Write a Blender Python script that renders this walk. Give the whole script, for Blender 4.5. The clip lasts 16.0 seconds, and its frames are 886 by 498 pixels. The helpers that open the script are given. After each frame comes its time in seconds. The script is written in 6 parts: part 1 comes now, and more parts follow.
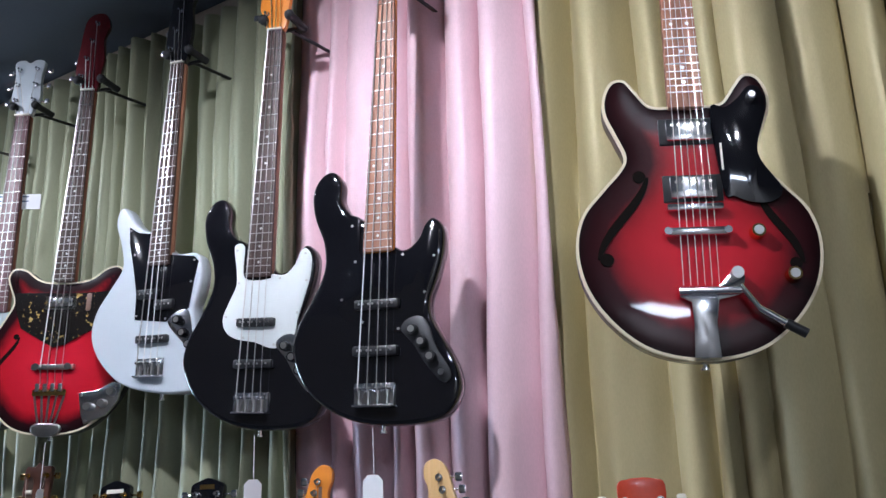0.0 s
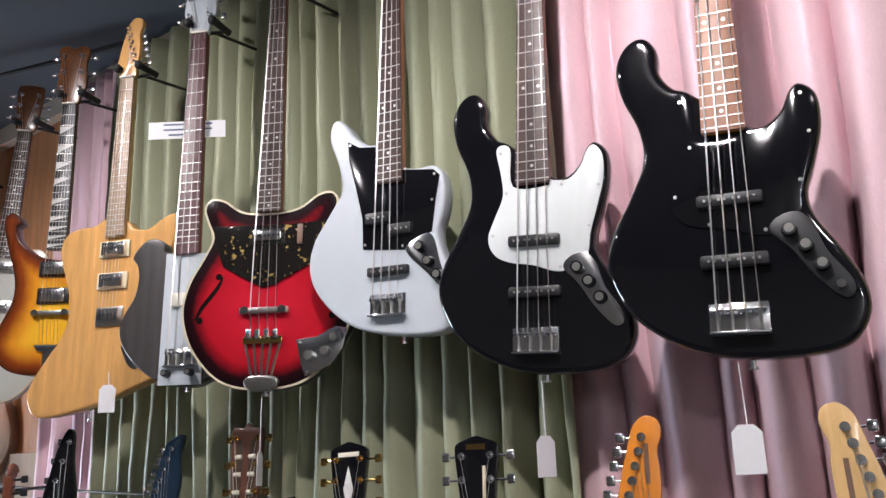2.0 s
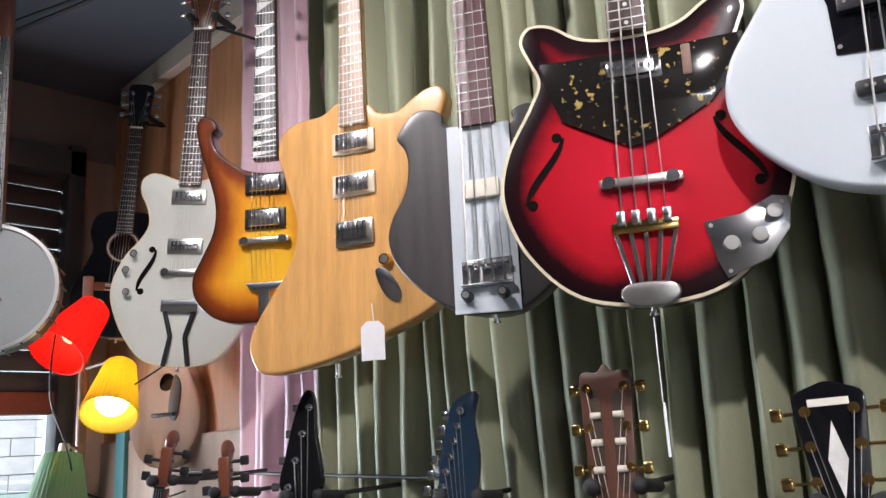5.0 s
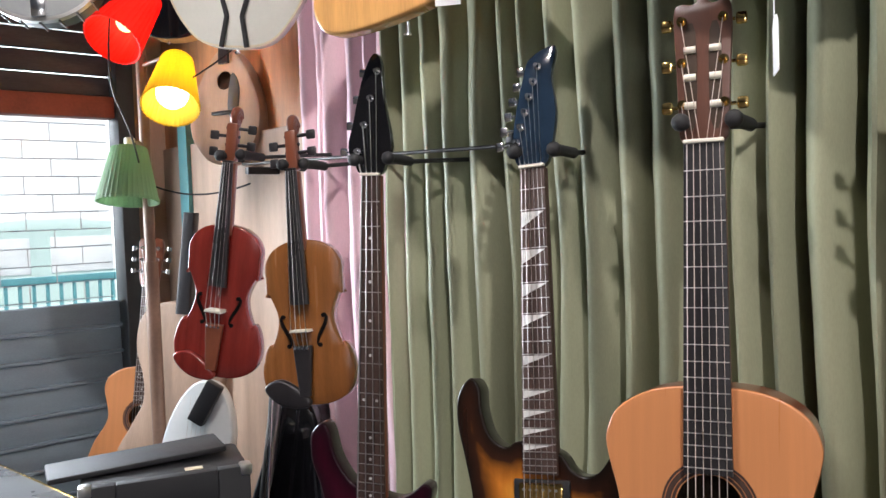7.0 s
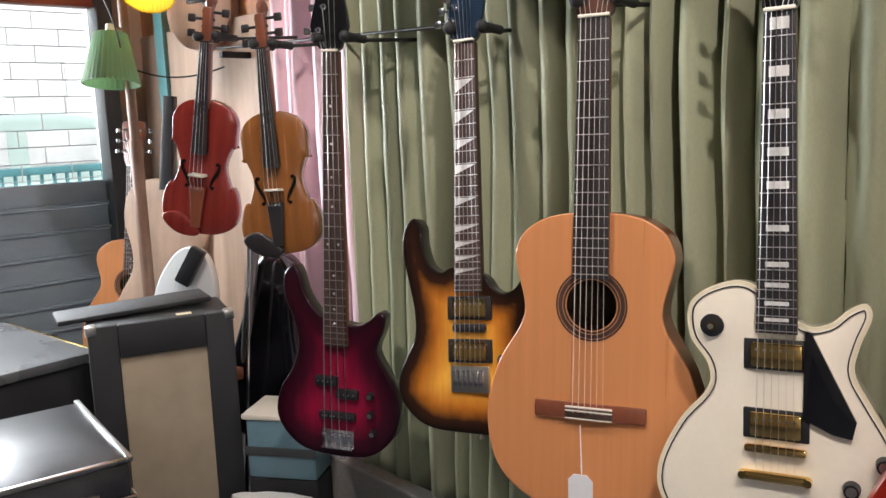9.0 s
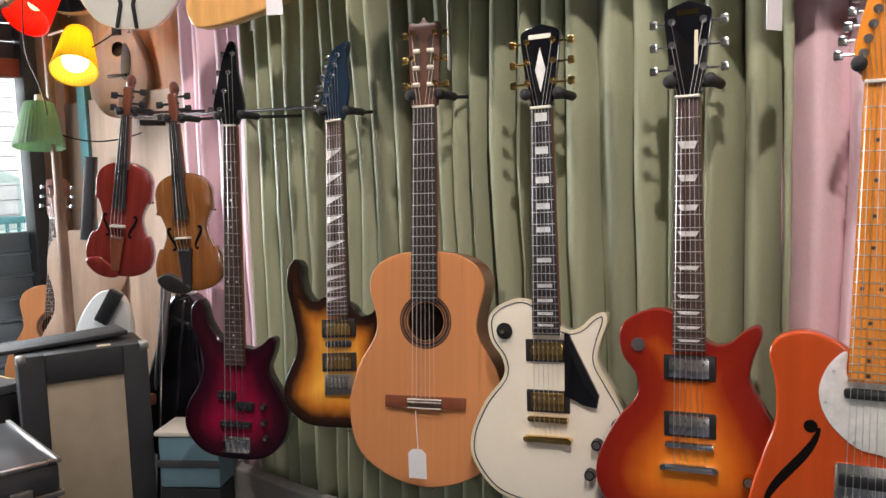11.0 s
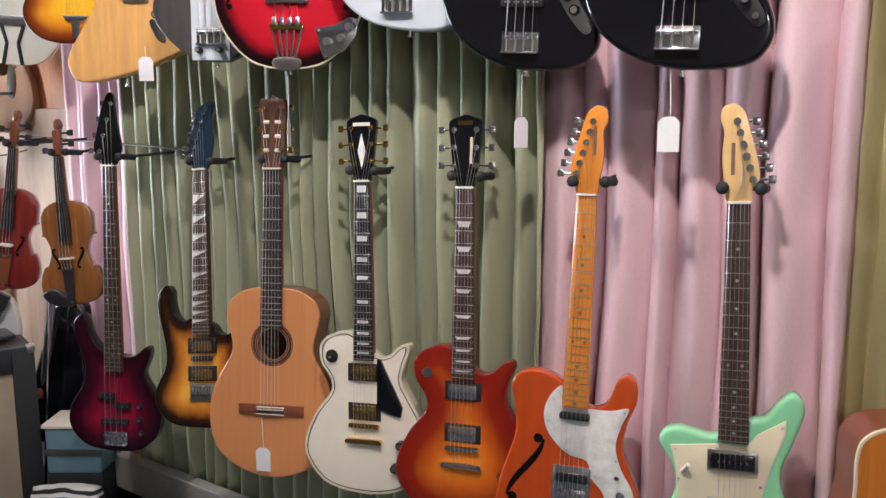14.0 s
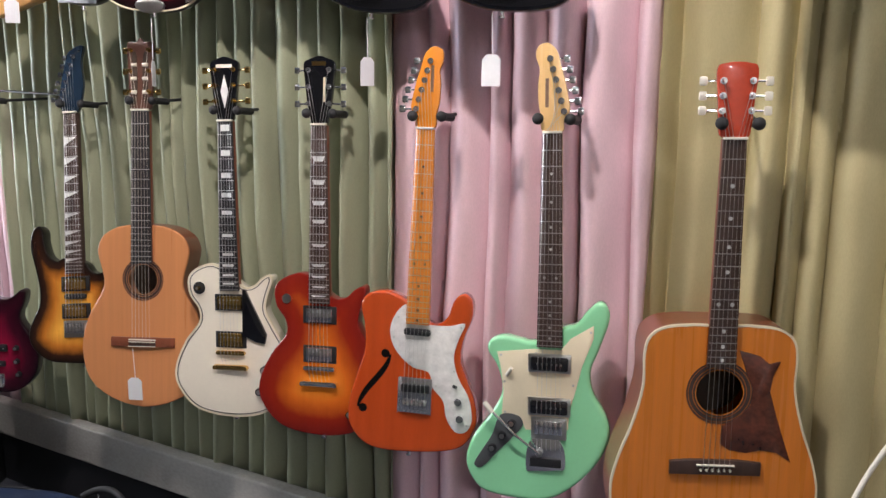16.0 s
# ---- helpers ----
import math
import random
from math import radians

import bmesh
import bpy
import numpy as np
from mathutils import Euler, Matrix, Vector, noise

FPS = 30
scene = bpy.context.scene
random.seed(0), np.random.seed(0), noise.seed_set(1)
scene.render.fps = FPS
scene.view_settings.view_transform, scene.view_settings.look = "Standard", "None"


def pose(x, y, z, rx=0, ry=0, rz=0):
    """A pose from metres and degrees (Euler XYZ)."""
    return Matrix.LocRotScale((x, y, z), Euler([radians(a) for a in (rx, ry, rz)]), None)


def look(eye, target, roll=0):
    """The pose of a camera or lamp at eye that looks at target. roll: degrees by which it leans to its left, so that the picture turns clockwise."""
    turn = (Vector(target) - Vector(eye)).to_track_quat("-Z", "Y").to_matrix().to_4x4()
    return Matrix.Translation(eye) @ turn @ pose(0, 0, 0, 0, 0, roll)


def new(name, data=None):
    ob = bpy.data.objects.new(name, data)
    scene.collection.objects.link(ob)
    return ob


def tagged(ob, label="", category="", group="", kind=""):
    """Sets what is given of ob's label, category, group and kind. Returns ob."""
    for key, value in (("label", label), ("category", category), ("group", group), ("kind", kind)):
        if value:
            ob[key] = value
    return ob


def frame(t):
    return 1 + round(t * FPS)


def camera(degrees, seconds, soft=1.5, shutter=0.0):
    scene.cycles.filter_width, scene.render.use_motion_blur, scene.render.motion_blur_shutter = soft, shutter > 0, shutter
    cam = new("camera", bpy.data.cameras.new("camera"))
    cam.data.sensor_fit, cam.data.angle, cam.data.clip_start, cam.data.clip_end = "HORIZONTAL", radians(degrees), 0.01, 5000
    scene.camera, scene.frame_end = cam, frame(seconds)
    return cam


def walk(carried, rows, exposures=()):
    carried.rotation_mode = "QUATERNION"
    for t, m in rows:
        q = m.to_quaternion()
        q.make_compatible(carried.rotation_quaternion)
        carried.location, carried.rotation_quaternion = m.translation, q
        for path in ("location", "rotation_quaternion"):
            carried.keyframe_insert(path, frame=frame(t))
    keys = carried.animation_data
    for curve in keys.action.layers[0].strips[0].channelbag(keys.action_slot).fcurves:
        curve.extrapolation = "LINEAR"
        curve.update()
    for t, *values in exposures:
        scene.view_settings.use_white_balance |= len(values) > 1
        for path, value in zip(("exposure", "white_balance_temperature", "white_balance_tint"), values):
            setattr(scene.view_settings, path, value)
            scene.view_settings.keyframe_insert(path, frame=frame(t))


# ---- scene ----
cam = camera(56.6, 16.0)
METRES, EYE, TILT, LEAN, TURN = 3.34, 1.55, 0.0, 0.0, 32.2
ROWS = [
    (0.0, 0.0, 0.0, 0.0, 0.49, 15.58, 1.76),
    (0.5, -0.0281, 0.0098, -0.0028, 2.68, 14.9, 2.03),
    (1.0, -0.0528, 0.0429, -0.0042, 4.55, 14.44, 2.1),
    (1.5, -0.0833, 0.0778, -0.0042, 5.54, 14.29, 2.02),
    (2.0, -0.128, 0.1133, -0.0063, 6.35, 14.31, 1.99),
    (2.5, -0.1756, 0.1464, -0.0055, 5.61, 14.18, 2.63),
    (3.0, -0.1988, 0.1865, -0.0036, 6.94, 14.93, 2.27),
    (5.5, -0.3145, 0.3044, -0.0177, 15.64, 11.99, 2.77),
    (6.0, -0.3164, 0.3132, -0.0349, 16.2, 7.25, 2.31),
    (6.5, -0.3237, 0.3124, -0.0506, 16.63, 1.99, 1.89),
    (7.0, -0.3256, 0.3082, -0.062, 16.81, -2.63, 1.92),
    (7.5, -0.3203, 0.2976, -0.0751, 16.76, -5.86, 1.87),
    (8.0, -0.3072, 0.2827, -0.083, 17.16, -8.52, 1.99),
    (10.5, -0.2402, 0.1299, -0.0814, 10.6, -7.96, 2.0),
    (11.0, -0.2154, 0.105, -0.0759, 9.65, -5.94, 1.79),
    (11.5, -0.191, 0.0797, -0.0684, 10.18, -3.27, 2.2),
    (12.0, -0.1776, 0.0578, -0.0442, 8.67, -1.83, 1.76),
    (12.5, -0.1782, 0.039, -0.0221, 5.49, -1.91, 1.07),
    (13.0, -0.174, 0.019, -0.0108, 3.69, -3.17, 1.64),
    (13.5, -0.1628, 0.0053, -0.0032, 2.87, -5.55, 1.7),
    (14.0, -0.1447, -0.01, 0.0014, 3.14, -8.92, 0.06),
    (14.5, -0.1251, -0.0233, 0.001, 3.59, -12.61, -1.04),
    (15.0, -0.101, -0.0346, -0.0007, 3.29, -12.27, -2.14),
    (15.5, -0.0907, -0.0455, -0.0089, 1.36, -11.77, -1.89),
    (16.0, -0.0953, -0.0608, -0.022, -2.44, -10.65, -0.61),
]
walk(cam, [(t, pose(0, 0, EYE, TILT, LEAN, TURN) @ pose(METRES * x, METRES * y, METRES * z, 90 + pitch, roll, yaw)) for t, x, y, z, yaw, pitch, roll in ROWS],
     ((0.0, -0.4, 5300.0, 8.0), (1.0, -0.4, 5500.0, 9.0), (2.5, -0.35, 6150.0, 10.0), (5.5, -0.05, 6000.0, 10.0), (7.5, 0.25, 6350.0, 10.0), (11.0, 0.1, 6600.0, 10.0), (12.5, -0.05, 6250.0, 10.0), (16.0, 0.12, 6250.0, 10.0)))

# ---- world and lights ----
world = bpy.data.worlds.new("world")
scene.world = world
world.use_nodes = True
wn = world.node_tree.nodes
sky = wn.new("ShaderNodeTexSky")
sky.sky_type = "NISHITA"
sky.sun_disc = False
sky.sun_elevation = radians(50)
sky.sun_rotation = radians(200)
world.node_tree.links.new(sky.outputs[0], wn["Background"].inputs[0])
wn["Background"].inputs[1].default_value = 0.15


def lamp(name, kind, m, energy, colour, size=0.1, spot=0.0, blend=0.5):
    data = bpy.data.lights.new(name, kind)
    data.energy, data.color = energy, colour
    if kind == "AREA":
        data.size = size
    else:
        data.shadow_soft_size = size
    if kind == "SPOT":
        data.spot_size, data.spot_blend = radians(spot), blend
    ob = new(name, data)
    ob.matrix_world = m
    return ob


WARM, COOL = (1.0, 0.9, 0.85), (0.9, 0.95, 1.0)
lamp("ceiling_spot_light", "SPOT", look((-0.85, 0.26, 2.84), (-0.85, 1.3, 0.9)), 125, WARM, 0.03, 142, 0.75)
lamp("ceiling_spot_light", "SPOT", look((-2.35, 0.26, 2.84), (-2.4, 1.3, 0.9)), 92, WARM, 0.03, 142, 0.75)
lamp("ceiling_spot_light", "SPOT", look((0.45, 0.26, 2.84), (0.4, 1.4, 0.9)), 28, WARM, 0.03, 142, 0.75)
# Unseen area lamp, added behind the camera as soft overall fill.
lamp("unseen_fill_light", "AREA", pose(2.2, -2.6, 2.88), 62, (0.97, 0.97, 1.0), 0.6)
sun = bpy.data.lights.new("sun", "SUN")
sun.energy, sun.angle, sun.color = 5.0, radians(0.5), (1.0, 0.96, 0.9)
new("sun", sun).matrix_world = look((6, -4, 9), (0, 0, 0))
lamp("window_daylight", "AREA", look((-4.4, 0.5, 1.4), (0, 0.3, 0.9)), 45, COOL, 0.75)

# ---- materials ----


def mat(name, colour, rough=0.5, metal=0.0, vary=0.12, scale=8.0, bump=0.0, fine=120.0, coat=0.0, spec=0.5, stretch=None, rnd=0.0):
    m = bpy.data.materials.new(name)
    m.use_nodes = True
    n, l = m.node_tree.nodes, m.node_tree.links
    b = n["Principled BSDF"]
    b.inputs["Metallic"].default_value = metal
    b.inputs["Coat Weight"].default_value = coat
    b.inputs["Coat Roughness"].default_value = 0.04
    b.inputs["Specular IOR Level"].default_value = spec
    tc = n.new("ShaderNodeTexCoord")
    mp = n.new("ShaderNodeMapping")
    mp.inputs["Scale"].default_value = stretch or (1, 1, 1)
    l.new(tc.outputs["Object"], mp.inputs[0])
    big, small = n.new("ShaderNodeTexNoise"), n.new("ShaderNodeTexNoise")
    big.inputs["Scale"].default_value, small.inputs["Scale"].default_value = scale, fine
    big.inputs["Detail"].default_value = 4
    for q in (big, small):
        l.new(mp.outputs[0], q.inputs["Vector"])
    mix = n.new("ShaderNodeMath")
    mix.operation = "MULTIPLY_ADD"
    l.new(small.outputs[0], mix.inputs[0])
    mix.inputs[1].default_value = 0.4
    l.new(big.outputs[0], mix.inputs[2])
    ramp = n.new("ShaderNodeValToRGB")
    ramp.color_ramp.elements[0].position, ramp.color_ramp.elements[1].position = 0.4, 1.0
    ramp.color_ramp.elements[0].color = (*[max(0, c * (1 - vary)) for c in colour], 1)
    ramp.color_ramp.elements[1].color = (*[min(1, c * (1 + vary)) for c in colour], 1)
    l.new(mix.outputs[0], ramp.inputs[0])
    out = ramp.outputs[0]
    if rnd:
        info, hsv = n.new("ShaderNodeObjectInfo"), n.new("ShaderNodeHueSaturation")
        mr = n.new("ShaderNodeMapRange")
        mr.inputs[3].default_value, mr.inputs[4].default_value = 1 - rnd, 1 + rnd
        l.new(info.outputs["Random"], mr.inputs[0])
        l.new(mr.outputs[0], hsv.inputs["Value"])
        l.new(out, hsv.inputs["Color"])
        out = hsv.outputs[0]
    l.new(out, b.inputs["Base Color"])
    rr = n.new("ShaderNodeMapRange")
    rr.inputs[3].default_value, rr.inputs[4].default_value = max(0.02, rough * 0.75), min(1, rough * 1.25)
    l.new(big.outputs[0], rr.inputs[0])
    l.new(rr.outputs[0], b.inputs["Roughness"])
    if bump:
        bp = n.new("ShaderNodeBump")
        bp.inputs["Strength"].default_value, bp.inputs["Distance"].default_value = bump, 0.002
        l.new(small.outputs[0], bp.inputs["Height"])
        l.new(bp.outputs[0], b.inputs["Normal"])
    return m


def burst(name, stops, rough=0.12, coat=0.3, grain=0.15):
    """A sunburst finish: colour by the distance in metres from the body's edge, over wood grain."""
    m = mat(name, (0.5, 0.5, 0.5), 0.3, vary=grain, scale=6, fine=40, coat=0.6, spec=0.15, stretch=(6, 1, 0.6))
    n, l = m.node_tree.nodes, m.node_tree.links
    b = n["Principled BSDF"]
    src = b.inputs["Base Color"].links[0].from_socket
    at = n.new("ShaderNodeAttribute")
    at.attribute_name = "edge"
    noise_t = n.new("ShaderNodeTexNoise")
    noise_t.inputs["Scale"].default_value = 14
    wob = n.new("ShaderNodeMath")
    wob.operation = "MULTIPLY_ADD"
    l.new(noise_t.outputs[0], wob.inputs[0])
    wob.inputs[1].default_value = 0.012
    l.new(at.outputs["Fac"], wob.inputs[2])
    mr = n.new("ShaderNodeMapRange")
    mr.inputs[1].default_value, mr.inputs[2].default_value = 0.006, 0.136
    l.new(wob.outputs[0], mr.inputs[0])
    ramp = n.new("ShaderNodeValToRGB")
    e = ramp.color_ramp.elements
    while len(e) < len(stops):
        e.new(0.5)
    for k, (p, c) in enumerate(stops):
        e[k].position, e[k].color = p, (*c, 1)
    l.new(mr.outputs[0], ramp.inputs[0])
    mul = n.new("ShaderNodeMixRGB")
    mul.blend_type = "MULTIPLY"
    mul.inputs[0].default_value = 1
    sc = n.new("ShaderNodeMixRGB")
    sc.blend_type = "ADD"
    sc.inputs[0].default_value = 1
    l.new(src, sc.inputs[1])
    sc.inputs[2].default_value = (0.5, 0.5, 0.5, 1)
    l.new(ramp.outputs[0], mul.inputs[1])
    l.new(sc.outputs[0], mul.inputs[2])
    l.new(mul.outputs[0], b.inputs["Base Color"])
    return m


def cloth(name, colour, second, rough=0.4):
    m = mat(name, colour, rough, vary=0.16, scale=3.0, fine=260, bump=0.12, stretch=(1.6, 1.6, 0.5))
    n, l = m.node_tree.nodes, m.node_tree.links
    b = n["Principled BSDF"]
    b.inputs["Specular Tint"].default_value = (*second, 1)
    return m


def glow(name, colour, strength):
    m = bpy.data.materials.new(name)
    m.use_nodes = True
    b = m.node_tree.nodes["Principled BSDF"]
    b.inputs["Base Color"].default_value = (*colour, 1)
    b.inputs["Emission Color"].default_value = (*colour, 1)
    b.inputs["Emission Strength"].default_value = strength
    return m


M = {}
M["green"] = cloth("green_satin", (0.315, 0.325, 0.22), (0.6, 0.7, 0.55))
M["olive"] = cloth("olive_satin", (0.46, 0.4, 0.22), (0.7, 0.66, 0.45))
M["pink"] = cloth("pink_satin", (0.74, 0.53, 0.57), (0.78, 0.68, 0.95))
M["wall"] = mat("brown_shop_wall", (0.34, 0.31, 0.28), 0.75, vary=0.06, bump=0.1)
M["dark_wall"] = mat("grey_brown_paint", (0.2, 0.18, 0.17), 0.7, vary=0.15, bump=0.1)
M["ceiling"] = mat("blue_grey_ceiling", (0.085, 0.1, 0.125), 0.7, vary=0.12, scale=2, bump=0.15)
M["trim"] = mat("worn_pale_trim", (0.5, 0.44, 0.36), 0.6, vary=0.18, scale=5, bump=0.1)
M["board"] = mat("scuffed_grey_board", (0.36, 0.34, 0.31), 0.6, vary=0.35, scale=4, bump=0.1, stretch=(0.6, 1, 1))
M["floor"] = mat("dark_worn_floor", (0.055, 0.06, 0.075), 0.55, vary=0.3, scale=3, bump=0.15)
M["plywood"] = mat("orange_plywood", (0.5, 0.24, 0.11), 0.5, vary=0.28, scale=5, fine=60, bump=0.05, stretch=(6, 6, 0.7))
M["pale_ply"] = mat("pale_plywood", (0.43, 0.3, 0.22), 0.6, vary=0.2, scale=4, fine=60, stretch=(5, 5, 0.7))
M["shutter"] = mat("blue_grey_shutter", (0.27, 0.345, 0.4), 0.45, vary=0.2, scale=4, stretch=(1, 1, 3))
M["frame"] = mat("dark_frame_paint", (0.07, 0.075, 0.08), 0.45, vary=0.2)
M["copper"] = mat("brown_pole", (0.2, 0.12, 0.085), 0.4, vary=0.25)
M["teal"] = mat("teal_paint", (0.12, 0.33, 0.35), 0.5, vary=0.2)
M["black"] = mat("black_gloss", (0.006, 0.006, 0.008), 0.09, vary=0.3, coat=0.7)
M["black_satin"] = mat("black_satin_metal", (0.014, 0.014, 0.016), 0.42, vary=0.3)
M["rubber"] = mat("black_rubber", (0.018, 0.018, 0.02), 0.7, vary=0.3, bump=0.1)
M["silver"] = mat("silver_metallic_paint", (0.55, 0.6, 0.65), 0.35, vary=0.03, scale=4, coat=0.5)
M["white_gloss"] = mat("aged_white_gloss", (0.72, 0.72, 0.66), 0.2, vary=0.05, coat=0.5)
M["cream"] = mat("cream_gloss", (0.84, 0.77, 0.64), 0.16, vary=0.04, coat=0.6)
M["green_paint"] = mat("surf_green_gloss", (0.3, 0.73, 0.4), 0.2, vary=0.04, coat=0.6)
M["orange"] = mat("orange_red_gloss", (0.52, 0.07, 0.012), 0.2, vary=0.14, scale=5, coat=0.6, stretch=(6, 1, 0.6))
M["natural"] = mat("amber_maple", (0.72, 0.4, 0.14), 0.25, vary=0.2, scale=7, fine=50, coat=0.5, stretch=(6, 1, 0.5))
M["smoke"] = mat("dark_smoked_wood", (0.055, 0.05, 0.05), 0.32, vary=0.4, scale=6, coat=0.2, stretch=(6, 1, 0.5))
M["cedar"] = mat("cedar_top", (0.58, 0.24, 0.095), 0.3, vary=0.08, scale=6, fine=90, coat=0.35, stretch=(14, 1, 0.3))
M["spruce"] = mat("aged_amber_spruce", (0.66, 0.2, 0.022), 0.28, vary=0.16, scale=5, fine=70, coat=0.4, stretch=(12, 1, 0.3))
M["mahogany"] = mat("red_brown_mahogany", (0.2, 0.06, 0.03), 0.3, vary=0.25, coat=0.4, stretch=(1, 1, 0.3))
# Shade within sound holes and headstock slots, put into a near-black brown.
M["inside"] = mat("hollow_shade_brown", (0.05, 0.03, 0.018), 0.8, vary=0.3)
M["rosewood"] = mat("rosewood_board", (0.055, 0.03, 0.023), 0.45, vary=0.45, scale=10, fine=160, stretch=(5, 1, 0.4))
M["rosewood_pale"] = mat("worn_rosewood_board", (0.3, 0.135, 0.075), 0.45, vary=0.3, scale=10, fine=160, stretch=(5, 1, 0.4))
M["ebony"] = mat("ebony_board", (0.02, 0.018, 0.02), 0.4, vary=0.4, stretch=(5, 1, 0.4))
M["purple_board"] = mat("purple_brown_board", (0.12, 0.055, 0.06), 0.4, vary=0.3, stretch=(5, 1, 0.4))
M["maple"] = mat("amber_maple_neck", (0.74, 0.26, 0.03), 0.25, vary=0.14, scale=8, coat=0.5, stretch=(5, 1, 0.4))
M["pale_maple"] = mat("pale_maple_neck", (0.76, 0.5, 0.22), 0.28, vary=0.1, scale=8, coat=0.4, stretch=(5, 1, 0.4))
M["chrome"] = mat("chrome", (0.9, 0.9, 0.92), 0.16, metal=1.0, vary=0.08)
M["fret"] = mat("fret_wire", (0.66, 0.65, 0.63), 0.4, metal=1.0, vary=0.05)
M["nickel"] = mat("dull_nickel", (0.55, 0.54, 0.52), 0.3, metal=1.0, vary=0.15)
M["gold"] = mat("gold_plate", (0.83, 0.56, 0.2), 0.12, metal=1.0, vary=0.1)
M["steel"] = mat("steel_string", (0.62, 0.6, 0.58), 0.3, metal=1.0, vary=0.1)
M["nylon"] = mat("nylon_string", (0.6, 0.52, 0.45), 0.3, vary=0.1)
M["pearl"] = mat("pearl_inlay", (0.72, 0.72, 0.7), 0.22, vary=0.22, scale=40, coat=0.3)
M["pearl_guard"] = mat("pearloid", (0.74, 0.72, 0.7), 0.2, vary=0.2, scale=38, coat=0.4)
M["white_guard"] = mat("white_plastic", (0.74, 0.78, 0.78), 0.25, vary=0.03, coat=0.2)
M["cream_guard"] = mat("cream_plastic", (0.82, 0.72, 0.52), 0.25, vary=0.04, coat=0.2)
M["tortoise"] = mat("tortoiseshell", (0.09, 0.025, 0.014), 0.2, vary=0.7, scale=30, coat=0.5)
M["flecked"] = mat("black_gold_fleck", (0.02, 0.017, 0.014), 0.1, vary=0.3, scale=42, coat=0.6)
fn, fk = M["flecked"].node_tree.nodes, M["flecked"].node_tree.links
spots, cut = fn.new("ShaderNodeTexNoise"), fn.new("ShaderNodeValToRGB")
spots.inputs["Scale"].default_value = 75
cut.color_ramp.elements[0].position, cut.color_ramp.elements[1].position = 0.63, 0.69
cut.color_ramp.elements[0].color, cut.color_ramp.elements[1].color = (0.014, 0.012, 0.011, 1), (0.42, 0.3, 0.1, 1)
fk.new(fn["Texture Coordinate"].outputs["Object"], spots.inputs["Vector"])
fk.new(spots.outputs[0], cut.inputs[0])
fk.new(cut.outputs[0], fn["Principled BSDF"].inputs["Base Color"])
# Near-black that stands for the shade in the f-holes; nothing is cut.
M["hole"] = mat("dark_opening", (0.006, 0.004, 0.003), 0.9, vary=0.2, spec=0.1)
M["laminate"] = mat("dark_grey_laminate", (0.13, 0.135, 0.14), 0.28, vary=0.25, scale=5, bump=0.05)
M["bone"] = mat("bone_white", (0.78, 0.74, 0.64), 0.4, vary=0.05)
M["binding"] = mat("cream_binding", (0.72, 0.64, 0.46), 0.35, vary=0.06)
M["paper"] = mat("white_card", (0.82, 0.82, 0.84), 0.8, vary=0.04)
M["ink"] = mat("grey_ink", (0.12, 0.15, 0.25), 0.8)
M["red_head"] = mat("red_headstock", (0.5, 0.06, 0.025), 0.25, vary=0.2, coat=0.5)
M["walnut"] = mat("dark_brown_veneer", (0.1, 0.04, 0.025), 0.35, vary=0.3, coat=0.3, stretch=(5, 1, 0.4))
M["dark_cherry"] = mat("dark_cherry_gloss", (0.09, 0.008, 0.012), 0.2, vary=0.4, coat=0.5)
M["pale_board"] = mat("greyed_pale_board", (0.42, 0.31, 0.22), 0.45, vary=0.2, scale=10, fine=160, stretch=(5, 1, 0.4))
M["blue_head"] = mat("blue_black_gloss", (0.015, 0.03, 0.055), 0.12, vary=0.3, coat=0.6)
M["burst_head"] = mat("brown_burst_head", (0.16, 0.06, 0.02), 0.25, vary=0.5, scale=14, coat=0.5)
M["skin"] = mat("grey_drum_skin", (0.32, 0.34, 0.345), 0.5, vary=0.08, scale=5)
M["violin_red"] = mat("red_violin_varnish", (0.2, 0.022, 0.016), 0.22, vary=0.3, scale=6, coat=0.5, stretch=(8, 1, 0.5))
M["violin_amber"] = mat("amber_violin_varnish", (0.23, 0.085, 0.022), 0.25, vary=0.3, scale=6, coat=0.5, stretch=(8, 1, 0.5))
M["red_burst"] = burst("cherry_burst", [(0.0, (0.006, 0.002, 0.003)), (0.3, (0.03, 0.003, 0.005)), (0.62, (0.36, 0.008, 0.016)), (1.0, (0.52, 0.012, 0.025))], grain=0.05)
M["red_burst_thin"] = burst("cherry_burst_thin", [(0.0, (0.006, 0.002, 0.003)), (0.18, (0.015, 0.002, 0.004)), (0.42, (0.42, 0.008, 0.018)), (1.0, (0.52, 0.012, 0.03))], grain=0.05)
M["cherry_sun"] = burst("cherry_sunburst", [(0.0, (0.2, 0.01, 0.006)), (0.33, (0.27, 0.018, 0.006)), (0.7, (0.66, 0.15, 0.014)), (1.0, (0.78, 0.26, 0.025))])
M["tobacco"] = burst("tobacco_sunburst", [(0.0, (0.006, 0.004, 0.003)), (0.17, (0.03, 0.01, 0.005)), (0.4, (0.48, 0.16, 0.018)), (0.72, (0.85, 0.42, 0.06))], grain=0.3)
M["rick_sun"] = burst("amber_sunburst", [(0.0, (0.05, 0.01, 0.004)), (0.2, (0.25, 0.05, 0.008)), (0.45, (0.72, 0.28, 0.016)), (0.75, (0.9, 0.5, 0.03))])
M["wine"] = burst("wine_burst", [(0.0, (0.012, 0.002, 0.006)), (0.3, (0.05, 0.004, 0.014)), (0.7, (0.26, 0.006, 0.035)), (1.0, (0.33, 0.008, 0.045))], grain=0.5)

# ---- mesh helpers ----


